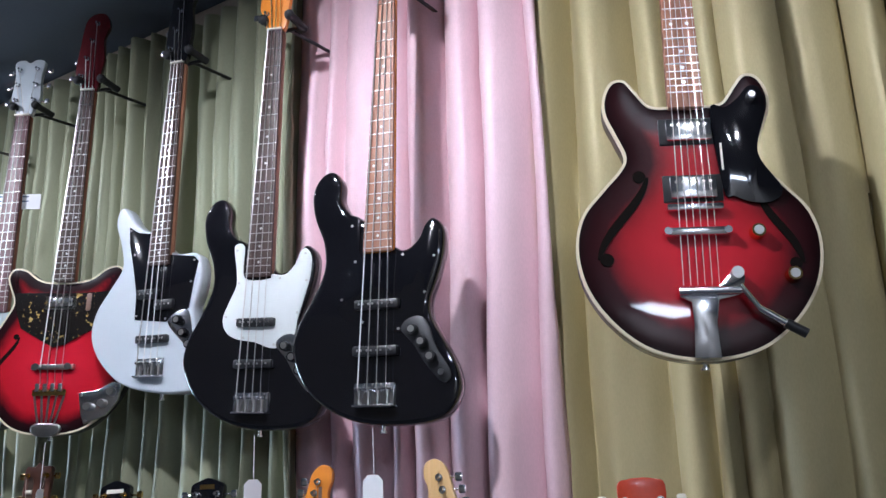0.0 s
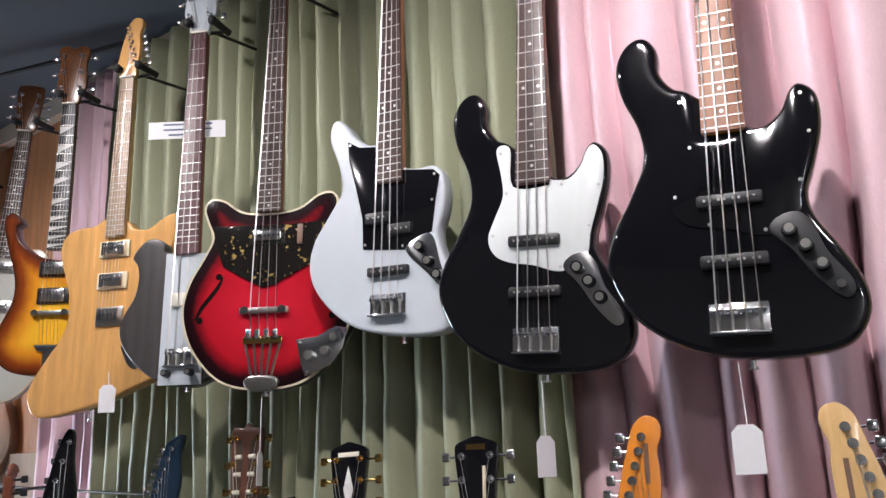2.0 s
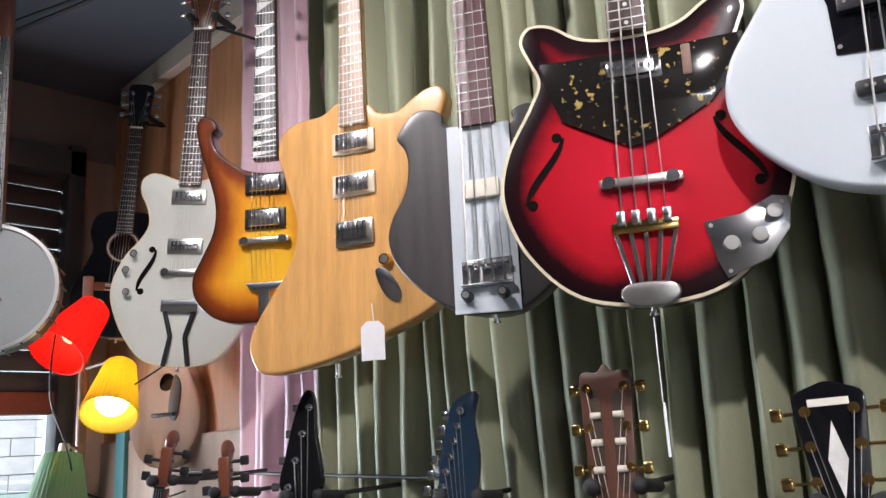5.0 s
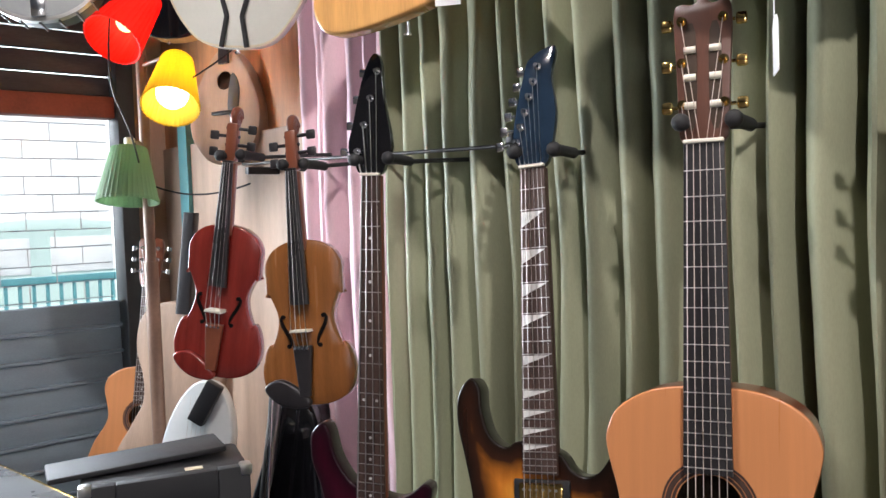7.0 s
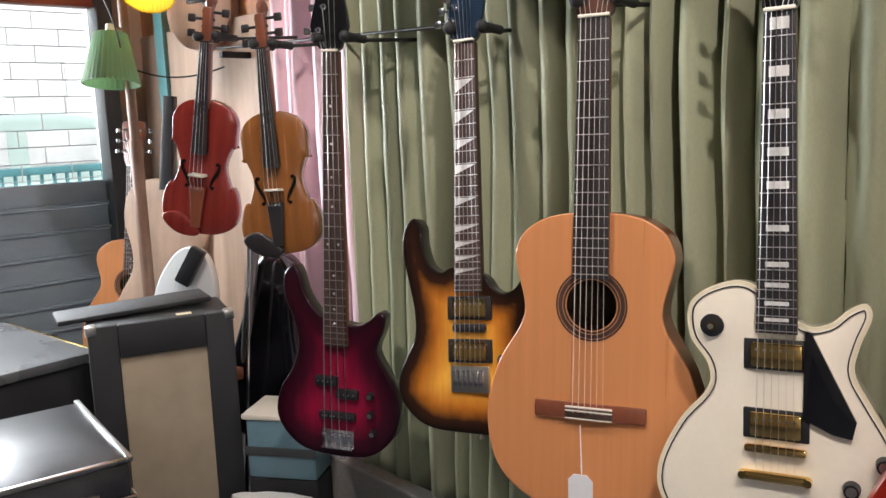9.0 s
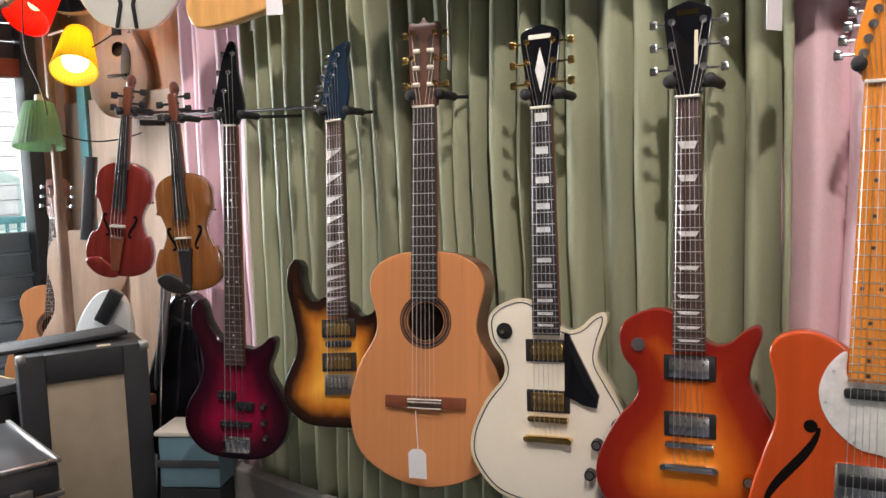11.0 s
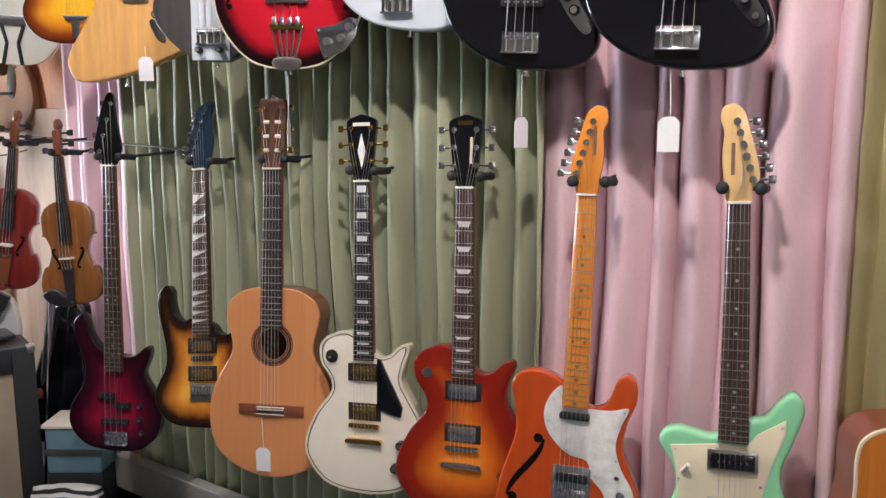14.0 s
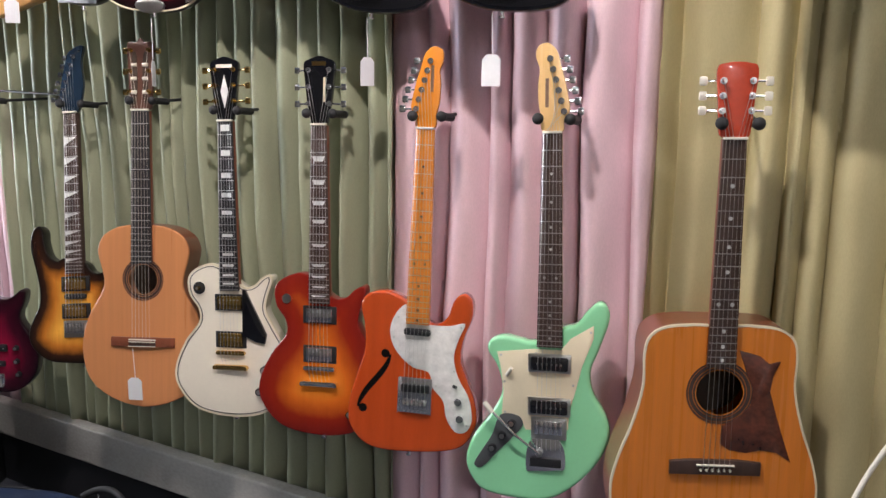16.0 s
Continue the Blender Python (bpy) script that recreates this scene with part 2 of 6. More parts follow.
def bake(name, bm, material, parent=None, smooth=True):
    me = bpy.data.meshes.new(name)
    bm.normal_update()
    bm.to_mesh(me)
    bm.free()
    me.materials.append(material)
    if smooth:
        me.shade_smooth()
        me.set_sharp_from_angle(angle=radians(38))
    ob = new(name, me)
    ob.parent = parent
    return ob


def part(name, bm, material, parent, label=""):
    return tagged(bake(name, bm, material, parent), label)


def share(name, source, parent, m):
    ob = new(name, source.data)
    ob.parent = parent
    ob.matrix_basis = m
    return ob


def add_box(bm, c, s, r=0.0, m=None):
    """A box of centre c and size s with bevelled edges."""
    g = bmesh.ops.create_cube(bm, size=1, matrix=(m or Matrix()) @ Matrix.Translation(c) @ Matrix.Diagonal((*s, 1)))
    if r:
        es = {e for v in g["verts"] for e in v.link_edges}
        bmesh.ops.bevel(bm, geom=list(es), offset=r, segments=2, affect="EDGES", profile=0.5)
    return bm


def box(c, s, r=0.0, m=None):
    return add_box(bmesh.new(), c, s, r, m)


def add_rod(bm, a, b, r0, r1=None, n=10):
    a, b = Vector(a), Vector(b)
    m = Matrix.Translation((a + b) / 2) @ (b - a).to_track_quat("Z", "Y").to_matrix().to_4x4()
    bmesh.ops.create_cone(bm, cap_ends=True, segments=n, radius1=r0, radius2=r0 if r1 is None else r1, depth=(b - a).length, matrix=m)
    return bm


def rod(a, b, r0, r1=None, n=10):
    return add_rod(bmesh.new(), a, b, r0, r1, n)


def spline(pts, n=6):
    """A closed Catmull-Rom curve through the points."""
    out, k = [], len(pts)
    for i in range(k):
        p = [Vector(pts[(i + d) % k]).to_2d() for d in (-1, 0, 1, 2)]
        for s in range(n):
            t = s / n
            out.append(0.5 * (2 * p[1] + (p[2] - p[0]) * t + (2 * p[0] - 5 * p[1] + 4 * p[2] - p[3]) * t * t + (3 * p[1] - p[0] - 3 * p[2] + p[3]) * t ** 3))
    return out


def area2(pts):
    return sum(p.x * q.y - q.x * p.y for p, q in zip(pts, pts[1:] + pts[:1]))


def inset(pts, d):
    out, k = [], len(pts)
    for i in range(k):
        t = (pts[(i + 1) % k] - pts[i - 1]).normalized()
        out.append(pts[i] + d * Vector((-t.y, t.x)))
    return out


def slab(pts, y0, y1, r=0.002, seg=3, hole=None, grid=0.0, dome=0.0):
    """A plate with the outline pts (x, z), its face at y0 (towards the viewer) and its back at y1, with edges rounded by r.
    grid: fills the face with points that far apart and keeps the distance to the edge; hole: (x, z, radius) cut through the face."""
    from mathutils.geometry import delaunay_2d_cdt
    if area2(pts) < 0:
        pts = pts[::-1]
    bm = bmesh.new()
    lay = bm.verts.layers.float.new("edge")
    k = len(pts)
    rings = []
    prof = [(r * (1 - math.cos(a)), y0 + r * (1 - math.sin(a))) for a in [math.pi / 2 * i / seg for i in range(seg + 1)]]
    back = [(r, y1), (r * 0.3, y1 - r * 0.3), (0, y1 - r)]
    for d, y in back + prof:
        ring = [bm.verts.new((q.x, y, q.y)) for q in inset(pts, d)]
        for v in ring:
            v[lay] = d
        rings.append(ring)
    for a, b in zip(rings, rings[1:]):
        for i in range(k):
            bm.faces.new((a[i], a[(i + 1) % k], b[(i + 1) % k], b[i]))
    bm.faces.new(rings[0][::-1])
    top = [Vector((v.co.x, v.co.z)) for v in rings[-1]]
    if not grid and not hole:
        bm.faces.new(rings[-1])
        return bm
    arr = np.array([(p.x, p.y) for p in pts])
    seg_a, seg_b = arr, np.roll(arr, -1, 0)
    extra = []
    g = grid or 0.05
    lo, hi = arr.min(0), arr.max(0)
    gx, gz = np.meshgrid(np.arange(lo[0] + g / 2, hi[0], g), np.arange(lo[1] + g / 2, hi[1], g))
    cand = np.stack([gx.ravel(), gz.ravel()], 1)

    def dist(c):
        ab, ac = seg_b - seg_a, c[:, None] - seg_a[None]
        t = np.clip((ac * ab).sum(2) / (ab * ab).sum(1), 0, 1)
        return np.sqrt((((ac - t[..., None] * ab)) ** 2).sum(2)).min(1)
    dd = dist(cand)
    for c, d in zip(cand, dd):
        if d > r + g * 0.4 and (not hole or math.hypot(c[0] - hole[0], c[1] - hole[1]) > hole[2] + g * 0.4):
            extra.append(Vector(c))
    edges = [(i, (i + 1) % k) for i in range(k)]
    if hole:
        h0, hn = k + len(extra), 40
        extra += [Vector((hole[0] + hole[2] * math.cos(a), hole[1] + hole[2] * math.sin(a))) for a in [2 * math.pi * i / hn for i in range(hn)]]
        edges += [(h0 + i, h0 + (i + 1) % hn) for i in range(hn)]
    vs, _, fs, origin, _, _ = delaunay_2d_cdt(top + extra, edges, [list(range(k))], 1, 1e-6)
    ds = dist(np.array([(v.x, v.y) for v in vs]))
    made = []
    for v, o, d in zip(vs, origin, ds):
        if o and o[0] < k:
            made.append(rings[-1][o[0]])
        else:
            lift = dome * (1 - math.exp(-d / 0.03)) if dome else 0
            w = bm.verts.new((v.x, y0 - lift, v.y))
            w[lay] = d
            made.append(w)
    for f in fs:
        c = sum((vs[i] for i in f), Vector((0, 0))) / len(f)
        if hole and (c - Vector(hole[:2])).length < hole[2]:
            continue
        if len({made[i] for i in f}) > 2:
            try:
                bm.faces.new([made[i] for i in f])
            except ValueError:
                pass
    bmesh.ops.recalc_face_normals(bm, faces=bm.faces)
    return bm


def tube(name, pts, r, material, parent=None):
    cu = bpy.data.curves.new(name, "CURVE")
    cu.dimensions, cu.bevel_depth, cu.bevel_resolution = "3D", r, 2
    sp = cu.splines.new("NURBS")
    sp.points.add(len(pts) - 1)
    for p, q in zip(sp.points, pts):
        p.co = (*q, 1)
    sp.use_endpoint_u, sp.order_u = True, 3
    cu.materials.append(material)
    ob = new(name, cu)
    ob.parent = parent
    return ob


def thing(name, m, label, category, group=""):
    ob = tagged(new(name), label, category, group)
    ob.empty_display_size = 0.05
    ob.matrix_basis = m
    return ob


def setting(name, bm, material, label, parent=None):
    return tagged(bake(name, bm, material, parent, smooth=False), label, name.rstrip("_0123456789").split("_")[0], kind="structure")


# ---- the room ----
CEIL = 2.93
setting("floor", box((-0.7, -0.8, -0.05), (7.8, 5.0, 0.1)), M["floor"], "dark worn shop floor")
setting("ceiling", box((-0.7, -0.8, CEIL + 0.05), (7.8, 5.0, 0.1)), M["ceiling"], "dark blue grey painted ceiling")
setting("wall_north", box((-0.55, 1.62, CEIL / 2), (8.0, 0.1, CEIL)), M["dark_wall"], "plain wall behind the curtains")
setting("wall_south", box((-0.55, -3.2, CEIL / 2), (8.0, 0.1, CEIL)), M["wall"], "plain brown shop wall")
setting("wall_east", box((3.1, -0.8, CEIL / 2), (0.1, 4.7, CEIL)), M["wall"], "plain brown shop wall")
WX = -4.45
for nm, c, s, mt in (("wall_west", (WX - 0.08, -0.8, 0.15), (0.16, 4.74, 0.3), "dark_wall"), ("wall_west_upper", (WX - 0.08, -0.8, 2.8), (0.16, 4.74, 0.26), "dark_wall"),
                     ("wall_west_side", (WX - 0.08, 1.485, 1.485), (0.16, 0.17, 2.37), "pale_ply"), ("wall_west_far", (WX - 0.08, -2.2, 1.485), (0.16, 1.94, 2.37), "dark_wall")):
    setting(nm, box(c, s), M[mt], "plain shopfront wall around the window")
setting("trim", box((-0.6, 1.5, 2.89), (7.4, 0.04, 0.08), 0.004), M["trim"], "worn pale trim along the ceiling above the curtains")
setting("baseboard", box((-0.6, 1.4, 0.265), (5.6, 0.05, 0.13), 0.006), M["board"], "scuffed grey board below the curtains")
setting("trim_lower", box((-0.6, 1.43, 0.1), (5.6, 0.06, 0.2), 0.004), M["black_satin"], "dark plinth under the board")
setting("wall_panel", box((-3.87, 1.545, 1.6), (1.16, 0.03, 2.55), 0.003), M["plywood"], "orange-brown plywood panel on the wall")
setting("wall_panel_lower", box((-3.85, 1.515, 0.95), (1.1, 0.03, 1.3), 0.003), M["pale_ply"], "pale plywood sheet behind the violins")


def curtain(x0, x1, material, label, seed, wave=0.066, amp=0.034, y=1.455, z0=0.3, z1=2.87, widths=(0.55, 0.75, 0.9, 1.1, 1.35, 1.7)):
    """Gathered satin: broad and narrow folds side by side, with creases that wander and loosen towards the hem."""
    rng = random.Random(seed)
    dx, nz = 0.005, 44
    nx = int((x1 - x0) / dx)
    folds, x = [], x0 - 0.2
    while x < x1 + 0.2:
        w = wave * rng.choice(widths)
        folds.append((x, w, amp * rng.uniform(0.55, 1.25) * min(1.25, 0.6 + 0.45 * w / wave), rng.uniform(0.6, 1.1), rng.uniform(0.32, 0.68)))
        x += w
    bm = bmesh.new()
    rows = []
    for j in range(nz + 1):
        z = z0 + (z1 - z0) * j / nz
        row, k = [], 0
        for i in range(nx + 1):
            x = x0 + i * dx
            u = x + 0.03 * noise.noise(Vector((x * 1.6, z * 0.8, seed * 3.1))) + 0.012 * noise.noise(Vector((x * 6, z * 1.7, seed + 2)))
            while k < len(folds) - 1 and u > folds[k + 1][0]:
                k += 1
            while k > 0 and u < folds[k][0]:
                k -= 1
            f0, w, a, sharp, peak = folds[k]
            q = min(1, max(0, (u - f0) / w))
            q = 0.5 * q / peak if q < peak else 0.5 + 0.5 * (q - peak) / (1 - peak)
            a *= 0.85 + 0.5 * noise.noise(Vector((f0 * 5, z * 0.9, seed + 9)))
            d = a * (2.0 * math.sin(math.pi * q) ** sharp - 1.0)
            d += 0.012 * noise.noise(Vector((x * 3, z * 1.5, seed + 4))) + 0.005 * noise.noise(Vector((x * 22, z * 5, seed))) + 0.003 * noise.noise(Vector((x * 14 + z * 9, z * 16, seed + 6)))
            row.append(bm.verts.new((x, y - d, z)))
        rows.append(row)
    for a, b in zip(rows, rows[1:]):
        for i in range(nx):
            bm.faces.new((a[i], a[i + 1], b[i + 1], b[i]))
    ob = bake("curtain", bm, material)
    so = ob.modifiers.new("cloth", "SOLIDIFY")
    so.thickness, so.offset = 0.0015, 1
    return tagged(ob, label, "curtain", "curtains on the guitar wall")


curtain(-3.34, -2.9, M["pink"], "pink satin curtain in narrow folds", 3, 0.062, 0.03)
curtain(-2.96, -1.31, M["green"], "sage green satin curtain in narrow folds", 5, 0.076, 0.046, widths=(0.7, 0.85, 0.95, 1.05, 1.2))
curtain(-1.345, -0.655, M["pink"], "pale pink satin curtain in loose folds", 8, 0.095, 0.03)
curtain(-0.7, 2.2, M["olive"], "olive gold satin curtain in soft folds", 12, 0.085, 0.03, 1.49)

# ---- instruments ----
# Each one is built with the bridge-side x, z of its outlines in metres from the bridge, the face at y = 0 and the viewer at -y.
JBASS = [(-0.01, -0.066), (-0.088, -0.042), (-0.15, 0.004), (-0.182, 0.07), (-0.175, 0.125), (-0.146, 0.182), (-0.122, 0.24), (-0.126, 0.295), (-0.15, 0.355), (-0.156, 0.408), (-0.137, 0.443), (-0.11, 0.45), (-0.091, 0.425), (-0.089, 0.386), (-0.07, 0.356), (-0.044, 0.342), (0.027, 0.28), (0.053, 0.271), (0.078, 0.29), (0.094, 0.322), (0.11, 0.33), (0.13, 0.308), (0.131, 0.26), (0.118, 0.207), (0.105, 0.166), (0.111, 0.128), (0.14, 0.078), (0.163, 0.03), (0.165, -0.012), (0.14, -0.05), (0.085, -0.066)]

JAGBASS = [(-0.015, -0.066), (-0.095, -0.042), (-0.162, 0.013), (-0.193, 0.071), (-0.186, 0.132), (-0.15, 0.189), (-0.119, 0.24), (-0.129, 0.296), (-0.151, 0.353), (-0.148, 0.39), (-0.132, 0.4), (-0.113, 0.385), (-0.088, 0.353), (-0.057, 0.331), (-0.033, 0.324), (0.025, 0.272), (0.059, 0.262), (0.092, 0.263), (0.113, 0.247), (0.122, 0.207), (0.117, 0.165), (0.106, 0.125), (0.118, 0.075), (0.145, 0.03), (0.165, -0.015), (0.15, -0.055), (0.09, -0.073)]
JAGGTR = [(0.0, -0.178), (0.083, -0.182), (0.155, -0.166), (0.188, -0.109), (0.174, -0.048), (0.129, 0.016), (0.106, 0.069), (0.117, 0.121), (0.139, 0.158), (0.132, 0.182), (0.104, 0.192), (0.073, 0.187), (0.033, 0.183), (-0.026, 0.216), (-0.056, 0.225), (-0.08, 0.256), (-0.103, 0.275), (-0.121, 0.266), (-0.126, 0.235), (-0.106, 0.172), (-0.088, 0.121), (-0.095, 0.071), (-0.123, 0.022), (-0.132, -0.022), (-0.112, -0.076), (-0.065, -0.134)]
TELE = [(-0.016, -0.133), (-0.112, -0.128), (-0.16, -0.085), (-0.168, -0.028), (-0.148, 0.052), (-0.131, 0.111), (-0.133, 0.173), (-0.143, 0.221), (-0.126, 0.25), (-0.086, 0.26), (-0.052, 0.25), (-0.03, 0.237), (0.024, 0.192), (0.048, 0.189), (0.07, 0.209), (0.085, 0.25), (0.106, 0.266), (0.126, 0.25), (0.128, 0.209), (0.111, 0.16), (0.105, 0.105), (0.124, 0.052), (0.145, -0.001), (0.147, -0.057), (0.105, -0.112)]
SUPER = [(-0.03, -0.113), (-0.103, -0.101), (-0.15, -0.057), (-0.156, -0.013), (-0.14, 0.027), (-0.121, 0.067), (-0.12, 0.116), (-0.132, 0.175), (-0.145, 0.234), (-0.142, 0.279), (-0.121, 0.304), (-0.104, 0.288), (-0.101, 0.254), (-0.088, 0.214), (-0.062, 0.196), (-0.034, 0.205), (0.025, 0.19), (0.048, 0.163), (0.069, 0.155), (0.09, 0.163), (0.11, 0.188), (0.127, 0.19), (0.13, 0.16), (0.115, 0.1), (0.122, 0.04), (0.15, -0.02), (0.145, -0.07), (0.09, -0.11)]
SAMBASS = [(0, -0.058), (-0.09, -0.048), (-0.14, -0.01), (-0.161, 0.037), (-0.15, 0.095), (-0.117, 0.15), (-0.101, 0.208), (-0.113, 0.268), (-0.132, 0.318), (-0.133, 0.369), (-0.11, 0.393), (-0.094, 0.378), (-0.08, 0.331), (-0.054, 0.291), (-0.029, 0.275), (0.026, 0.262), (0.054, 0.261), (0.079, 0.275), (0.101, 0.294), (0.117, 0.286), (0.113, 0.253), (0.098, 0.215), (0.1, 0.19), (0.123, 0.15), (0.146, 0.102), (0.15, 0.054), (0.132, -0.002), (0.08, -0.048)]
SINGLE = [(0, -0.177), (-0.105, -0.16), (-0.162, -0.102), (-0.17, -0.045), (-0.138, 0.028), (-0.096, 0.082), (-0.096, 0.12), (-0.122, 0.16), (-0.123, 0.208), (-0.086, 0.237), (-0.036, 0.24), (0.03, 0.186), (0.066, 0.186), (0.092, 0.208), (0.113, 0.217), (0.12, 0.2), (0.106, 0.16), (0.1, 0.12), (0.122, 0.076), (0.152, 0.02), (0.165, -0.05), (0.15, -0.115), (0.09, -0.162)]
SEMI_R = [(0.075, -0.218), (0.13, -0.178), (0.168, -0.122), (0.181, -0.06), (0.17, -0.005), (0.137, 0.038), (0.108, 0.072), (0.1, 0.095), (0.113, 0.13), (0.128, 0.168), (0.128, 0.2), (0.115, 0.226), (0.095, 0.23), (0.078, 0.21), (0.06, 0.184), (0.042, 0.178), (0.026, 0.178)]
WHITE_R = [(0.08, -0.218), (0.135, -0.16), (0.172, -0.08), (0.174, -0.02), (0.15, 0.04), (0.118, 0.08), (0.097, 0.12), (0.103, 0.165), (0.122, 0.205), (0.124, 0.238), (0.105, 0.256), (0.08, 0.256), (0.05, 0.246), (0.028, 0.24)]
HOLLOW_R = [(0.094, -0.15), (0.162, -0.085), (0.193, -0.005), (0.183, 0.065), (0.148, 0.13), (0.132, 0.17), (0.145, 0.205), (0.156, 0.238), (0.142, 0.26), (0.11, 0.256), (0.072, 0.23), (0.03, 0.22)]
SMOKE = [(0.0, -0.076), (-0.059, -0.062), (-0.11, -0.027), (-0.149, 0.019), (-0.163, 0.063), (-0.155, 0.1), (-0.131, 0.144), (-0.124, 0.191), (-0.13, 0.222), (-0.142, 0.245), (-0.113, 0.282), (-0.084, 0.286), (-0.061, 0.273), (-0.05, 0.246), (0.05, 0.236), (0.057, 0.258), (0.084, 0.267), (0.112, 0.25), (0.135, 0.22), (0.115, 0.17), (0.12, 0.12), (0.15, 0.06), (0.14, 0.01), (0.1, -0.04), (0.05, -0.072)]
BIRD = [(-0.218, -0.25), (-0.236, -0.206), (-0.222, -0.163), (-0.188, -0.113), (-0.152, -0.063), (-0.132, -0.011), (-0.133, 0.045), (-0.156, 0.117), (-0.174, 0.179), (-0.16, 0.222), (-0.123, 0.239), (-0.073, 0.243), (-0.034, 0.262), (0.028, 0.247), (0.05, 0.225), (0.094, 0.221), (0.134, 0.246), (0.168, 0.257), (0.189, 0.243), (0.19, 0.212), (0.15, 0.13), (0.105, 0.05), (0.085, -0.02), (0.088, -0.06), (0.106, -0.1), (0.138, -0.131), (0.162, -0.152), (0.143, -0.172), (0.067, -0.203), (-0.022, -0.235), (-0.115, -0.256), (-0.18, -0.262)]
RICK = [(0, -0.172), (-0.06, -0.173), (-0.115, -0.158), (-0.155, -0.12), (-0.164, -0.071), (-0.143, -0.023), (-0.118, 0.036), (-0.117, 0.099), (-0.14, 0.178), (-0.16, 0.245), (-0.163, 0.284), (-0.146, 0.3), (-0.124, 0.29), (-0.114, 0.268), (-0.126, 0.255), (-0.112, 0.215), (-0.069, 0.177), (-0.03, 0.16), (0.03, 0.155), (0.09, 0.17), (0.135, 0.235), (0.155, 0.25), (0.165, 0.21), (0.135, 0.1), (0.132, 0.03), (0.162, -0.06), (0.15, -0.13), (0.09, -0.168)]
CLASSIC_R = [(0.1, -0.165), (0.165, -0.11), (0.185, -0.02), (0.165, 0.07), (0.125, 0.14), (0.118, 0.18), (0.133, 0.24), (0.135, 0.27), (0.119, 0.303), (0.08, 0.327), (0.03, 0.336)]
DREAD_R = [(0.12, -0.205), (0.19, -0.14), (0.206, -0.06), (0.194, 0.01), (0.166, 0.09), (0.149, 0.165), (0.149, 0.228), (0.14, 0.266), (0.11, 0.287), (0.06, 0.293), (0.03, 0.293)]


def both(right, bottom, top=None):
    """A symmetrical outline from its right half."""
    mid = [(0, top)] if top is not None else []
    return [(0, bottom)] + right + mid + [(-x, z) for x, z in right[::-1]]


def flip(pts):
    return [(-x, z) for x, z in pts]


# Headstocks: x, z in metres from the nut
H_FENDER = [(-0.021, 0), (-0.024, 0.025), (-0.036, 0.045), (-0.029, 0.09), (-0.017, 0.135), (-0.007, 0.168), (0.012, 0.184), (0.032, 0.177), (0.036, 0.155), (0.028, 0.13), (0.031, 0.1), (0.03, 0.06), (0.024, 0.03), (0.021, 0)]
H_BASS = [(-0.021, 0), (-0.028, 0.03), (-0.045, 0.06), (-0.04, 0.13), (-0.032, 0.21), (-0.01, 0.24), (0.026, 0.238), (0.04, 0.2), (0.028, 0.16), (0.034, 0.1), (0.03, 0.045), (0.021, 0)]
H_THREE = [(-0.021, 0), (-0.023, 0.025), (-0.031, 0.05), (-0.037, 0.1), (-0.041, 0.14), (-0.037, 0.154), (-0.018, 0.162), (0, 0.167), (0.018, 0.162), (0.037, 0.154), (0.041, 0.14), (0.037, 0.1), (0.031, 0.05), (0.023, 0.025), (0.021, 0)]
H_CLASSIC = [(-0.026, 0), (-0.032, 0.03), (-0.035, 0.1), (-0.038, 0.175), (-0.03, 0.19), (-0.012, 0.188), (0, 0.2), (0.012, 0.188), (0.03, 0.19), (0.038, 0.175), (0.035, 0.1), (0.032, 0.03), (0.026, 0)]
H_POINT = [(-0.021, 0), (-0.034, 0.02), (-0.047, 0.05), (-0.036, 0.1), (-0.02, 0.17), (-0.002, 0.215), (0.012, 0.222), (0.022, 0.2), (0.026, 0.14), (0.042, 0.055), (0.032, 0.03), (0.021, 0)]
H_BLADE = [(-0.021, 0), (-0.034, 0.03), (-0.03, 0.08), (-0.014, 0.15), (0.0, 0.185), (0.044, 0.2), (0.036, 0.15), (0.042, 0.09), (0.034, 0.035), (0.021, 0)]
H_TWO = [(-0.021, 0), (-0.03, 0.03), (-0.044, 0.06), (-0.04, 0.13), (-0.046, 0.18), (-0.02, 0.19), (0, 0.18), (0.02, 0.19), (0.046, 0.18), (0.04, 0.13), (0.044, 0.06), (0.03, 0.03), (0.021, 0)]
H_SQUARE = [(-0.022, 0), (-0.03, 0.022), (-0.033, 0.07), (-0.037, 0.128), (-0.02, 0.138), (0, 0.14), (0.02, 0.138), (0.037, 0.128), (0.033, 0.07), (0.03, 0.022), (0.022, 0)]
H_BOX = [(-0.023, 0), (-0.034, 0.025), (-0.038, 0.08), (-0.042, 0.15), (-0.02, 0.162), (0.02, 0.162), (0.042, 0.15), (0.038, 0.08), (0.034, 0.025), (0.023, 0)]


def fret_z(n):
    return 2 ** (-n / 12)


def frame_of(nut, bridge, yaw):
    """The pose of an instrument: its bridge at the origin, its neck along z, turned about the neck by yaw degrees."""
    z = (Vector(nut) - Vector(bridge)).normalized()
    x = Vector((0, 1, 0)).cross(z).normalized()
    y = z.cross(x)
    m = Matrix((x, y, z)).transposed().to_4x4()
    return Matrix.Translation(bridge) @ m @ pose(0, 0, 0, 0, 0, yaw)


